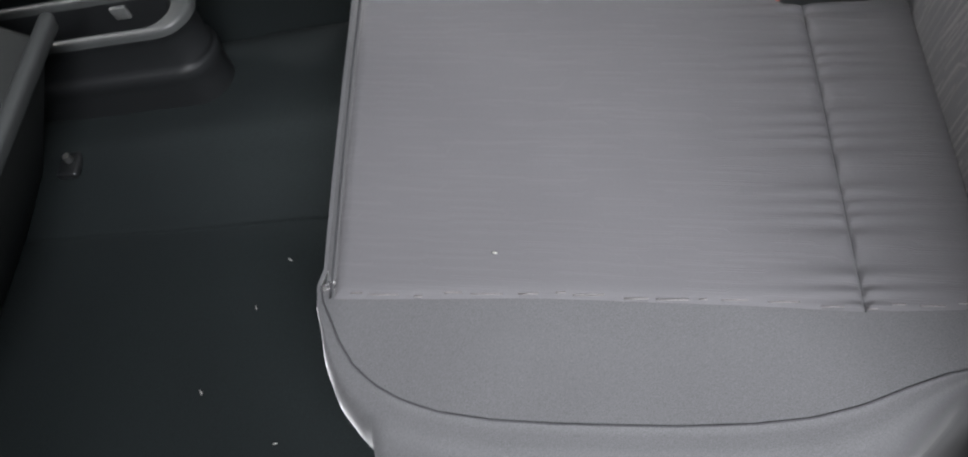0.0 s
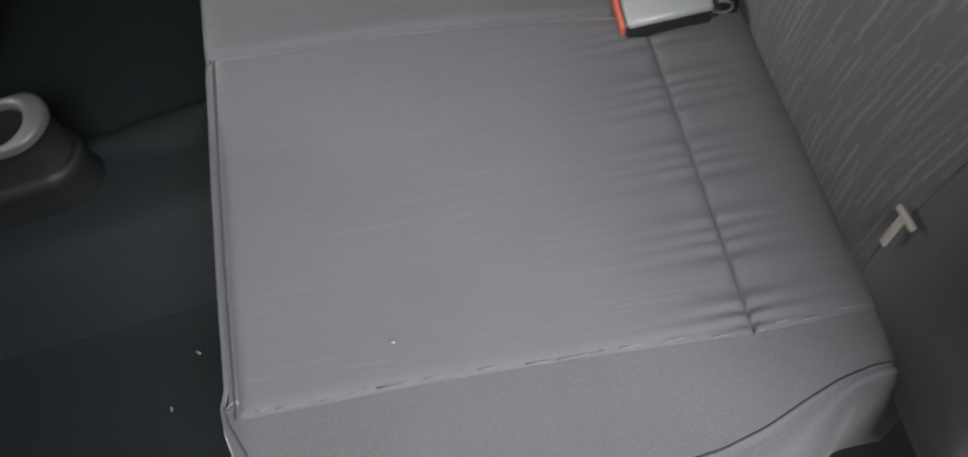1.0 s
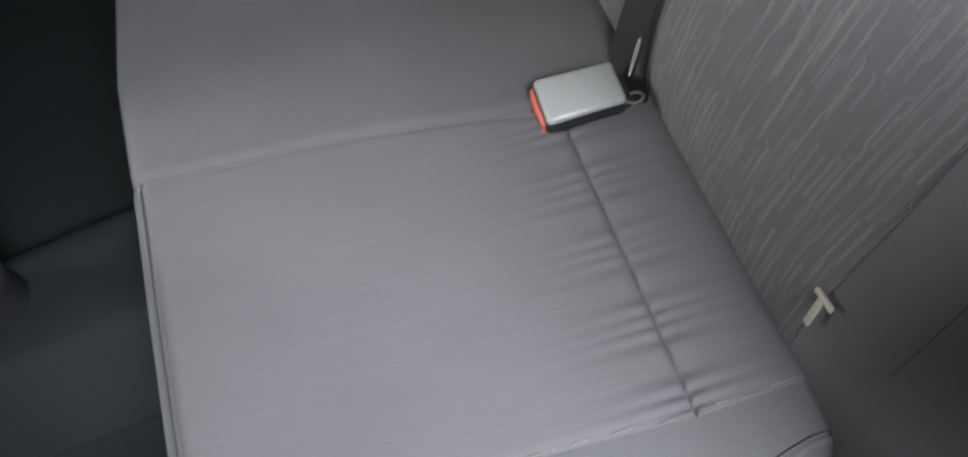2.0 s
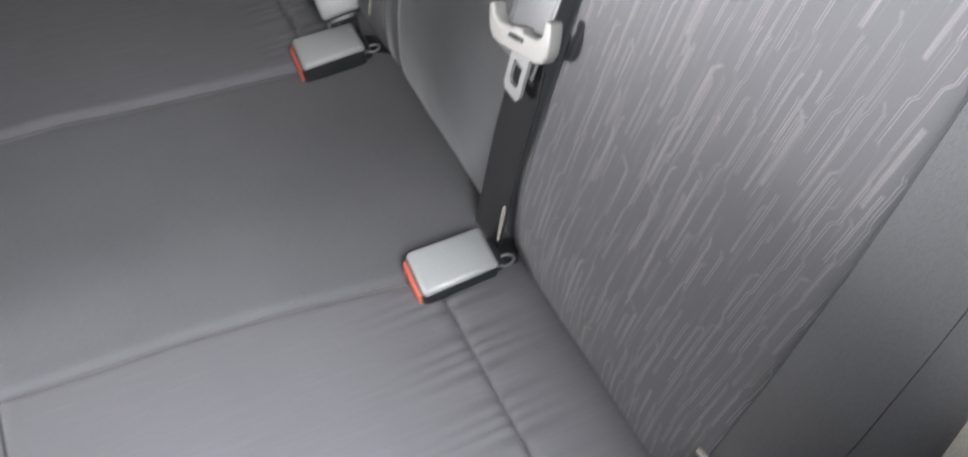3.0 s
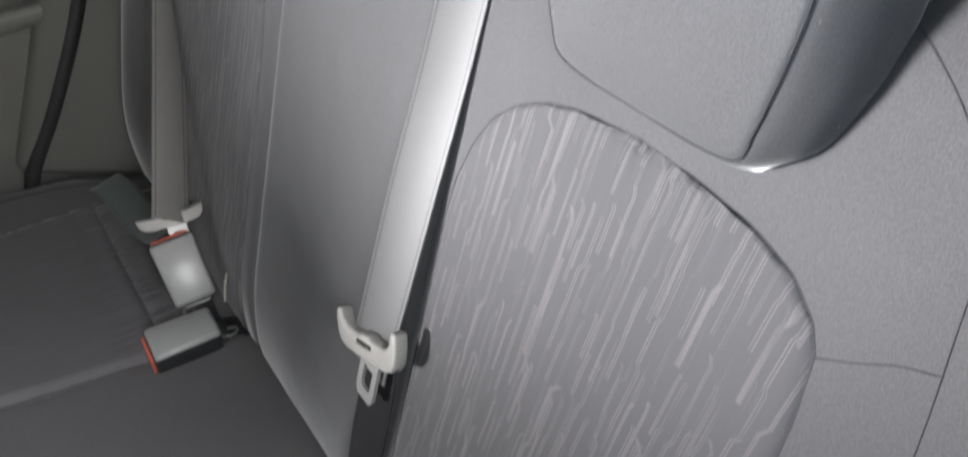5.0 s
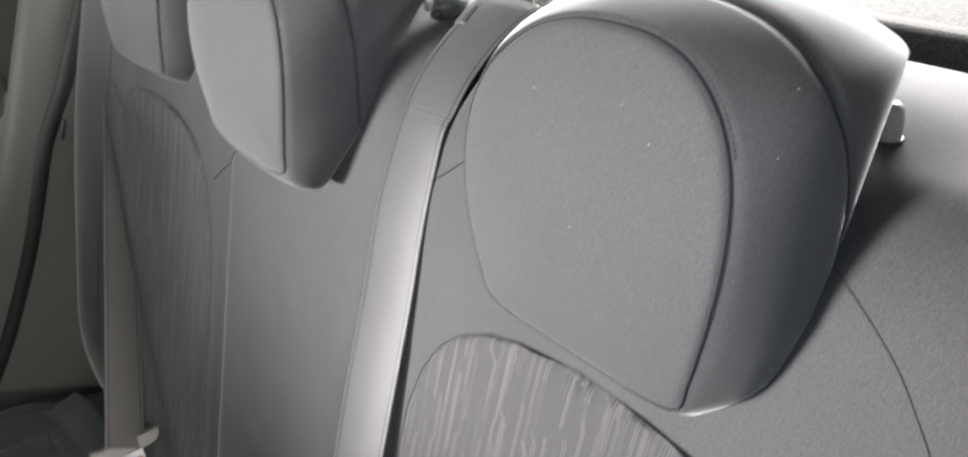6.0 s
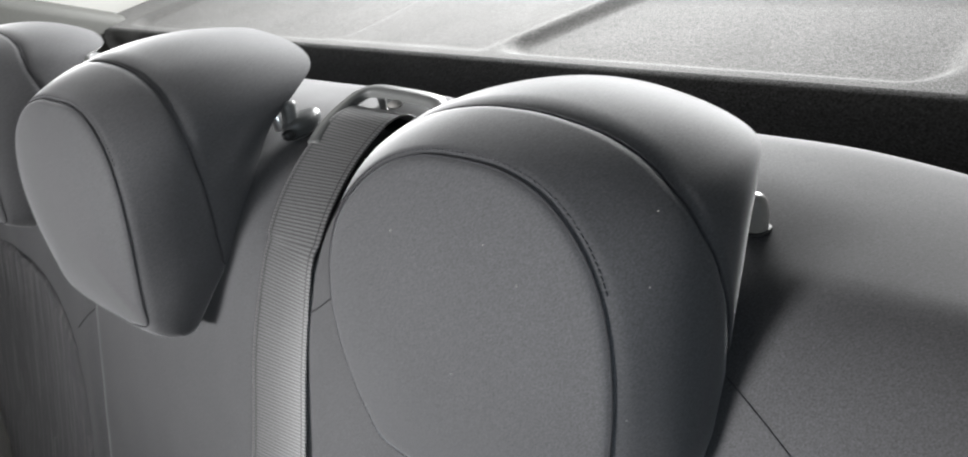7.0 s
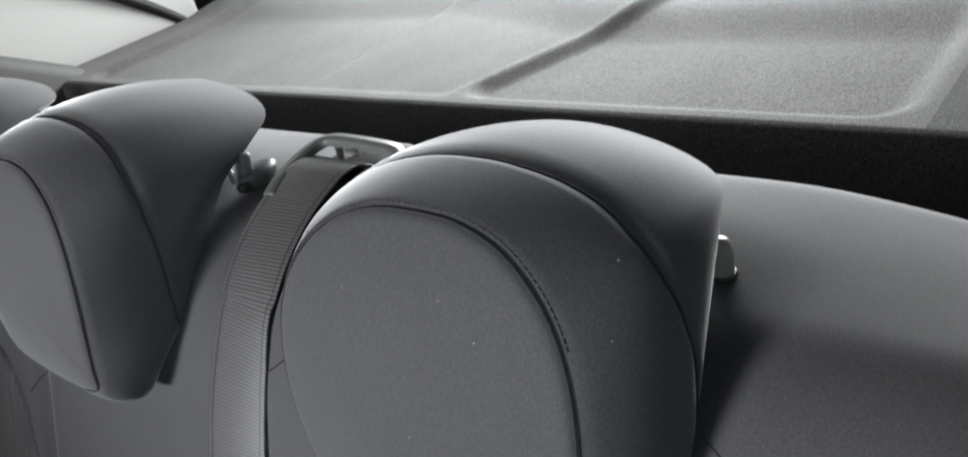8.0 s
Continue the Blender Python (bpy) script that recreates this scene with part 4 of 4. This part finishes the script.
def buckle_parts(parent, length=0.074, width=0.046, thick=0.027):
    """A seat belt buckle about its middle: x points to the release button."""
    bm = box((length, width, thick), 0.005, 3)
    for v in bm.verts:
        v.co.z += 0.004 * (1 - (2 * v.co.x / length) ** 2) if v.co.z > 0 else 0
        if v.co.x < 0:
            v.co.y *= 1 - 0.08 * (-2 * v.co.x / length)
    shell = part("body", bm, PLASTIC_BLACK, parent, "black lower shell")
    bm = box((length - 0.003, width + 0.0015, thick * 0.30), 0.004, 3, Matrix.Translation((-0.001, 0, thick * 0.5)))
    for v in bm.verts:
        v.co.z += 0.005 * (1 - (2 * v.co.x / length) ** 2) - 0.0015 * (2 * v.co.y / width) ** 2
        if v.co.x < 0:
            v.co.y *= 1 - 0.08 * (-2 * v.co.x / length)
    part("top_shell", bm, PLASTIC_GREY, parent, "grey upper shell")
    part("button", box((0.0045, width - 0.006, thick * 0.72), 0.0018, 2, Matrix.Translation((length / 2, 0, 0.001))), RED, shell, "orange-red release button")
    stalk = spline([(-length / 2 + 0.004, 0, -0.003), (-length / 2 - 0.010, 0, -0.004), (-length / 2 - 0.024, 0, -0.010), (-length / 2 - 0.036, 0, -0.024), (-length / 2 - 0.042, 0, -0.046)], 20)
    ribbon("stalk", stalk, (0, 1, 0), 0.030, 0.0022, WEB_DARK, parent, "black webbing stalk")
    part("collar", box((0.010, 0.034, 0.012), 0.003, 2, Matrix.Translation((-length / 2 - 0.003, 0, -0.003))), PLASTIC_BLACK, parent, "black end collar")
    ring = [(-length / 2 - 0.010 + 0.008 * math.cos(a), 0.012 + 0.0055 * math.sin(a), 0.0005) for a in steps(0, 2 * math.pi, 17)[:-1]]
    tube("loop", ring, 0.0014, PLASTIC_MID, parent, "small grey loop", 8, True)


def build_buckle(m, label):
    b = thing("belt_buckle", label, "belt buckle", "belt buckles")
    buckle_parts(b)
    b.matrix_basis = m
    return b


b1 = build_buckle(Matrix.Translation((0.3376, 0.6130, 0.307)) @ pose(0, 0, 0, 0, 0, 178) @ pose(0, 0, 0, -4.5, -5, 0), "grey belt buckle with orange-red button lying on the cushion")
copy_thing(b1, Matrix.Translation((0.338, 0.944, 0.308)) @ pose(0, 0, 0, 0, 0, 178) @ pose(0, 0, 0, -4.5, -5, 0))
b3 = copy_thing(b1, axes((0.3715, 0.994, 0.359), (0.004, 0.042, 0.052), (-0.06, -0.78, 0.62)))
tagged(b3, "grey belt buckle standing up with a tongue pushed in")


def build_tag(y, u, off, turn):
    tag = thing("anchor_tag", "small beige fabric anchor tag in the seat gap", "tag", "anchor tags")
    for name, du, size in (("stem", -0.014, (0.0022, 0.006, 0.027)), ("crossbar", 0.0, (0.003, 0.019, 0.0045))):
        part(name, box(size, 0.001, 2, Matrix.Translation(back_point(y, u + du, off)) @ pose(0, 0, 0, -6, 21.8, 0) @ pose(0, 0, 0, 0, 0, turn)), TAG, tag)
    return tag


def build_cord():
    cord = thing("cord_loop", "thin pale cord loop hanging beside the belt", "cord")
    line = spline([back_point(0.612, -0.050, 0.010), back_point(0.611, -0.030, 0.012), back_point(0.6115, -0.014, 0.013), back_point(0.613, -0.008, 0.0135), back_point(0.6145, -0.013, 0.013), back_point(0.614, -0.030, 0.012), back_point(0.613, -0.050, 0.010)], 30)
    tube("cord", line, 0.0006, TAG, cord, "", 8)


build_tag(0.341, 0.017, 0.008, 0)
build_tag(0.922, 0.016, 0.019, -25)
build_cord()


def build_belt_guide():
    """A moulded loop on the backrest top that holds the belt: a rising arm, a flat bar across and short posts under it."""
    guide = thing("belt_guide", "grey plastic belt guide frame on the backrest top", "belt guide")
    arm = spline([(0.648, 0.664, 0.836), (0.660, 0.667, 0.840), (0.676, 0.669, 0.8435), (0.690, 0.6685, 0.846), (0.6965, 0.665, 0.847), (0.699, 0.658, 0.8475), (0.699, 0.645, 0.8475), (0.698, 0.620, 0.8470), (0.6955, 0.603, 0.8465), (0.688, 0.594, 0.845), (0.676, 0.590, 0.840)], 70)
    turns = [arm[min(i + 1, 69)] - arm[max(i - 1, 0)] for i in range(70)]
    ribbon("frame", arm, [(d[1], -d[0], 0.0) for d in turns], 0.0085, 0.0050, PLASTIC_MID, guide)
    for y in (0.655, 0.606):
        tube("post", [(0.697, y, 0.834), (0.698, y, 0.846)], 0.0026, PLASTIC_MID, guide, "", 10)
    part("base", box((0.036, 0.070, 0.004), 0.0015, 2, Matrix.Translation((0.698, 0.632, 0.8335)) @ pose(0, 0, 0, 0, -2, 0)), PLASTIC_BLACK, guide, "black slot plate")
    bm = bmesh.new()
    bmesh.ops.create_uvsphere(bm, u_segments=16, v_segments=8, radius=0.0042, matrix=Matrix.Translation((0.6925, 0.6370, 0.8435)) @ Matrix.Diagonal((1.2, 1.2, 0.55, 1)))
    part("pin", bm, PLASTIC_PALE, guide, "pale round pin")
    return guide


build_belt_guide()


# ---- parcel shelf ----
def build_shelf():
    shelf = thing("parcel_shelf", "grey felt parcel shelf with moulded trays behind the seat", "parcel shelf")
    x0, x1, ya, yb = 0.895, 1.30, 0.02, 1.56

    def smooth(e0, e1, v):
        t = min(1.0, max(0.0, (v - e0) / (e1 - e0)))
        return t * t * (3 - 2 * t)

    def tray(x, y, a, b, c, d, r, soft):
        """1 inside a rounded rectangle, falling to 0 across its soft border."""
        qx, qy = abs(x - (a + b) / 2) - (b - a) / 2 + r, abs(y - (c + d) / 2) - (d - c) / 2 + r
        gap = math.hypot(max(qx, 0.0), max(qy, 0.0)) + min(max(qx, qy), 0.0) - r
        return 1 - smooth(-soft, 0.0, gap)

    def top(x, y):
        lean = (x - 0.91) * 0.35
        z = 0.78
        z -= 0.009 * tray(x, y + lean, x0 + 0.008, 1.30, 0.392 + lean, 0.775, 0.04, 0.022)
        z -= 0.009 * tray(x, y, x0 + 0.008, 1.35, 0.975, 1.47, 0.04, 0.022)
        z -= 0.002 * tray(x, y, x0 + 0.008, 1.35, 0.77 - lean, 1.0, 0.01, 0.012)
        start = 1.045 + 0.085 * smooth(0.68, 1.0, y)
        z += 0.010 * smooth(start, start + 0.085, x)
        return Vector((x, y, z))

    xs = [x0 + (x1 - x0) * (i / 119) for i in range(120)]
    ys = steps(ya, yb, 300)
    sheet("panel", lambda x, y: top(x, y), xs, [y for y in ys if y > 0.383], SHELF, shelf)
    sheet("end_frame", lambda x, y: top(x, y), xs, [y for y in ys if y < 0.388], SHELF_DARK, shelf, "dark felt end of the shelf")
    # rolled front lip
    prof = [(0.0, 0.0), (-0.005, -0.0008), (-0.009, -0.003), (-0.012, -0.0065), (-0.0138, -0.011), (-0.014, -0.017), (-0.012, -0.032), (-0.009, -0.050), (-0.002, -0.058), (0.02, -0.060)]
    verts = [(x0 + o, y, 0.78 + dz) for y in ys for o, dz in prof]
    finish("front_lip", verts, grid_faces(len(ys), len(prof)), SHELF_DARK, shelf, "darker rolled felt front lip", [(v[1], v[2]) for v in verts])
    return shelf


build_shelf()


# ---- front seat and console in the footwell ----
def build_front_seat(y):
    seat = thing("front_seat", "dark front seat seen from behind", "car seat", "front seats", at=(0, y, 0))
    part("backrest", box((0.10, 0.565, 0.54), 0.035, 4, Matrix.Translation((-0.550, 0, 0.61)) @ pose(0, 0, 0, 0, -16, 0)), TRIM_DARK, seat)
    part("headrest", box((0.09, 0.29, 0.15), 0.04, 4, Matrix.Translation((-0.640, 0, 0.925)) @ pose(0, 0, 0, 0, -10, 0)), TRIM_DARK, seat)
    part("lower_rail", box((0.016, 0.45, 0.026), 0.007, 4, Matrix.Translation((-0.428, 0, 0.302)) @ pose(0, 0, 0, 0, 20, 0)), PLASTIC_DIM, seat, "grey moulded lower edge")
    part("base", box((0.06, 0.44, 0.35), 0.012, 3, Matrix.Translation((-0.576, 0, 0.162)) @ pose(0, 0, 0, 0, 38, 0)), TRIM_DARK, seat)
    return seat


front = build_front_seat(0.49)
copy_thing(front, pose(0, 1.12, -0.035))


def build_console():
    con = thing("centre_console", "black centre console end with a grey-rimmed cup holder", "console")

    def ring(r, z, x=-0.376):
        pts = []
        for k in range(25):
            a = -math.pi / 2 + math.pi * k / 24
            pts.append((x + math.cos(a) * r, 0.808 + math.sin(a) * r, z))
        return [(-0.75, 0.808 - r, z)] + pts + [(-0.75, 0.808 + r, z)]

    layers = [ring(0.044, 0.06, -0.390), ring(0.042, 0.118, -0.388), ring(0.0435, 0.124, -0.386), ring(0.0445, 0.130, -0.386), ring(0.0455, 0.136, -0.386), ring(0.0445, 0.142, -0.386), ring(0.0415, 0.1455, -0.386), ring(0.0385, 0.147, -0.381), ring(0.0365, 0.153, -0.381), ring(0.0365, 0.186, -0.379), ring(0.0390, 0.197, -0.377), ring(0.0415, 0.203)]
    verts = [p for r in layers for p in r]
    k = len(layers[0])
    finish("body", verts, grid_faces(len(layers), k), PLASTIC_BLACK, con)
    rim = [ring(0.0415, 0.203), ring(0.0418, 0.210), ring(0.0405, 0.2142), ring(0.0385, 0.2155, -0.3775), ring(0.0350, 0.2155, -0.385), ring(0.0325, 0.2145, -0.391), ring(0.0315, 0.211, -0.3945), ring(0.0310, 0.204, -0.395)]
    edge = finish("rim", [p for r in rim for p in r], grid_faces(len(rim), k), PLASTIC_DIM, con, "satin grey rim")
    well = [ring(0.0310, 0.204, -0.395), ring(0.0300, 0.15, -0.396), ring(0.028, 0.105, -0.397), ring(0.024, 0.098, -0.397), ring(0.001, 0.098, -0.397)]
    finish("well", [p for r in well for p in r], grid_faces(len(well), k), PLASTIC_BLACK, con, "deep black cup well")
    part("latch", box((0.022, 0.006, 0.020), 0.002, 2, Matrix.Translation((-0.452, 0.836, 0.190))), PLASTIC_MID, edge, "small pale latch")
    return con


build_console()


def build_rail_end():
    rail = thing("seat_rail_bolt", "steel bolt head at the front seat rail", "bolt")
    bm = bmesh.new()
    bmesh.ops.create_cone(bm, cap_ends=True, segments=6, radius1=0.0062, radius2=0.0055, depth=0.010, matrix=Matrix.Translation((-0.563, 0.700, 0.083)))
    part("head", bm, STEEL, rail, "", False)
    part("bracket", box((0.03, 0.04, 0.012), 0.004, 2, Matrix.Translation((-0.566, 0.698, 0.070))), PLASTIC_BLACK, rail, "black bracket")


build_rail_end()


def build_lint():
    """Pale fluff and crumbs on the floor and the cushion."""
    rng = random.Random(5)
    bm = bmesh.new()
    spots = [(-0.294, 0.502, 0.004), (-0.26, 0.565, 0.004), (-0.344, 0.398, 0.004), (-0.24, 0.335, 0.004), (-0.253, 0.625, 0.004), (0.080, 0.362, cushion_z(0.08) + 0.011)]
    for x, y, z in spots:
        m = Matrix.Translation((x, y, z)) @ pose(0, 0, 0, 0, 0, rng.uniform(0, 180))
        bmesh.ops.create_cube(bm, size=1.0, matrix=m @ Matrix.Diagonal((rng.uniform(0.003, 0.007), 0.0012, 0.001, 1)))
    tagged(part("lint", bm, LINT, None, "pale bits of lint scattered on floor and cushion"), category="lint", kind="stuff")


build_lint()


def build_specks():
    """Small pale specks of fluff caught on the cloth of the near headrest."""
    rng = random.Random(11)
    bm = bmesh.new()
    spots = [first.location + v.co for child in first.children if child.name.startswith(("side_band", "rear_cover", "front_panel")) for v in child.data.vertices]
    for p in rng.sample(spots, 22):
        w = rng.uniform(0.0003, 0.0006)
        turn = pose(0, 0, 0, rng.uniform(0, 180), rng.uniform(0, 180), 0)
        bmesh.ops.create_cube(bm, size=1.0, matrix=Matrix.Translation(p) @ turn @ Matrix.Diagonal((w * rng.uniform(1, 2.2), w, w, 1)))
    tagged(part("fluff", bm, LINT, None, "tiny pale specks of fluff on headrest cloth"), category="lint", kind="stuff")


build_specks()


def build_edge_strap():
    strap = thing("edge_strap", "pale strap with a round chrome button at the backrest edge", "strap")
    path = [back_point(0.238, 0.13, 0.016), back_point(0.240, 0.15, 0.020), back_point(0.246, 0.19, 0.020), back_point(0.252, 0.225, 0.018)]
    band = ribbon("band", spline(path, 16), (0, 1, 0), 0.012, 0.002, TAG, strap, "pale webbing band")
    bm = bmesh.new()
    bmesh.ops.create_uvsphere(bm, u_segments=24, v_segments=14, radius=1.0)
    place = back_point(0.258, 0.240, 0.016)
    for v in bm.verts:
        v.co = place + Vector((v.co.x * 0.006, v.co.y * 0.0108, v.co.z * 0.0108))
    part("button", bm, STEEL, band, "round chrome button")


build_edge_strap()


def build_seat_tag():
    tag = thing("seat_tag", "small teal plastic tag on the front seat base", "tag")
    part("plate", box((0.034, 0.004, 0.018), 0.0015, 2, Matrix.Translation((-0.506, 0.897, 0.2125))), GREEN, tag)
    part("label", box((0.014, 0.003, 0.007), 0.001, 2, Matrix.Translation((-0.506, 0.8945, 0.2125))), PLASTIC_DIM, tag, "small darker label")


build_seat_tag()
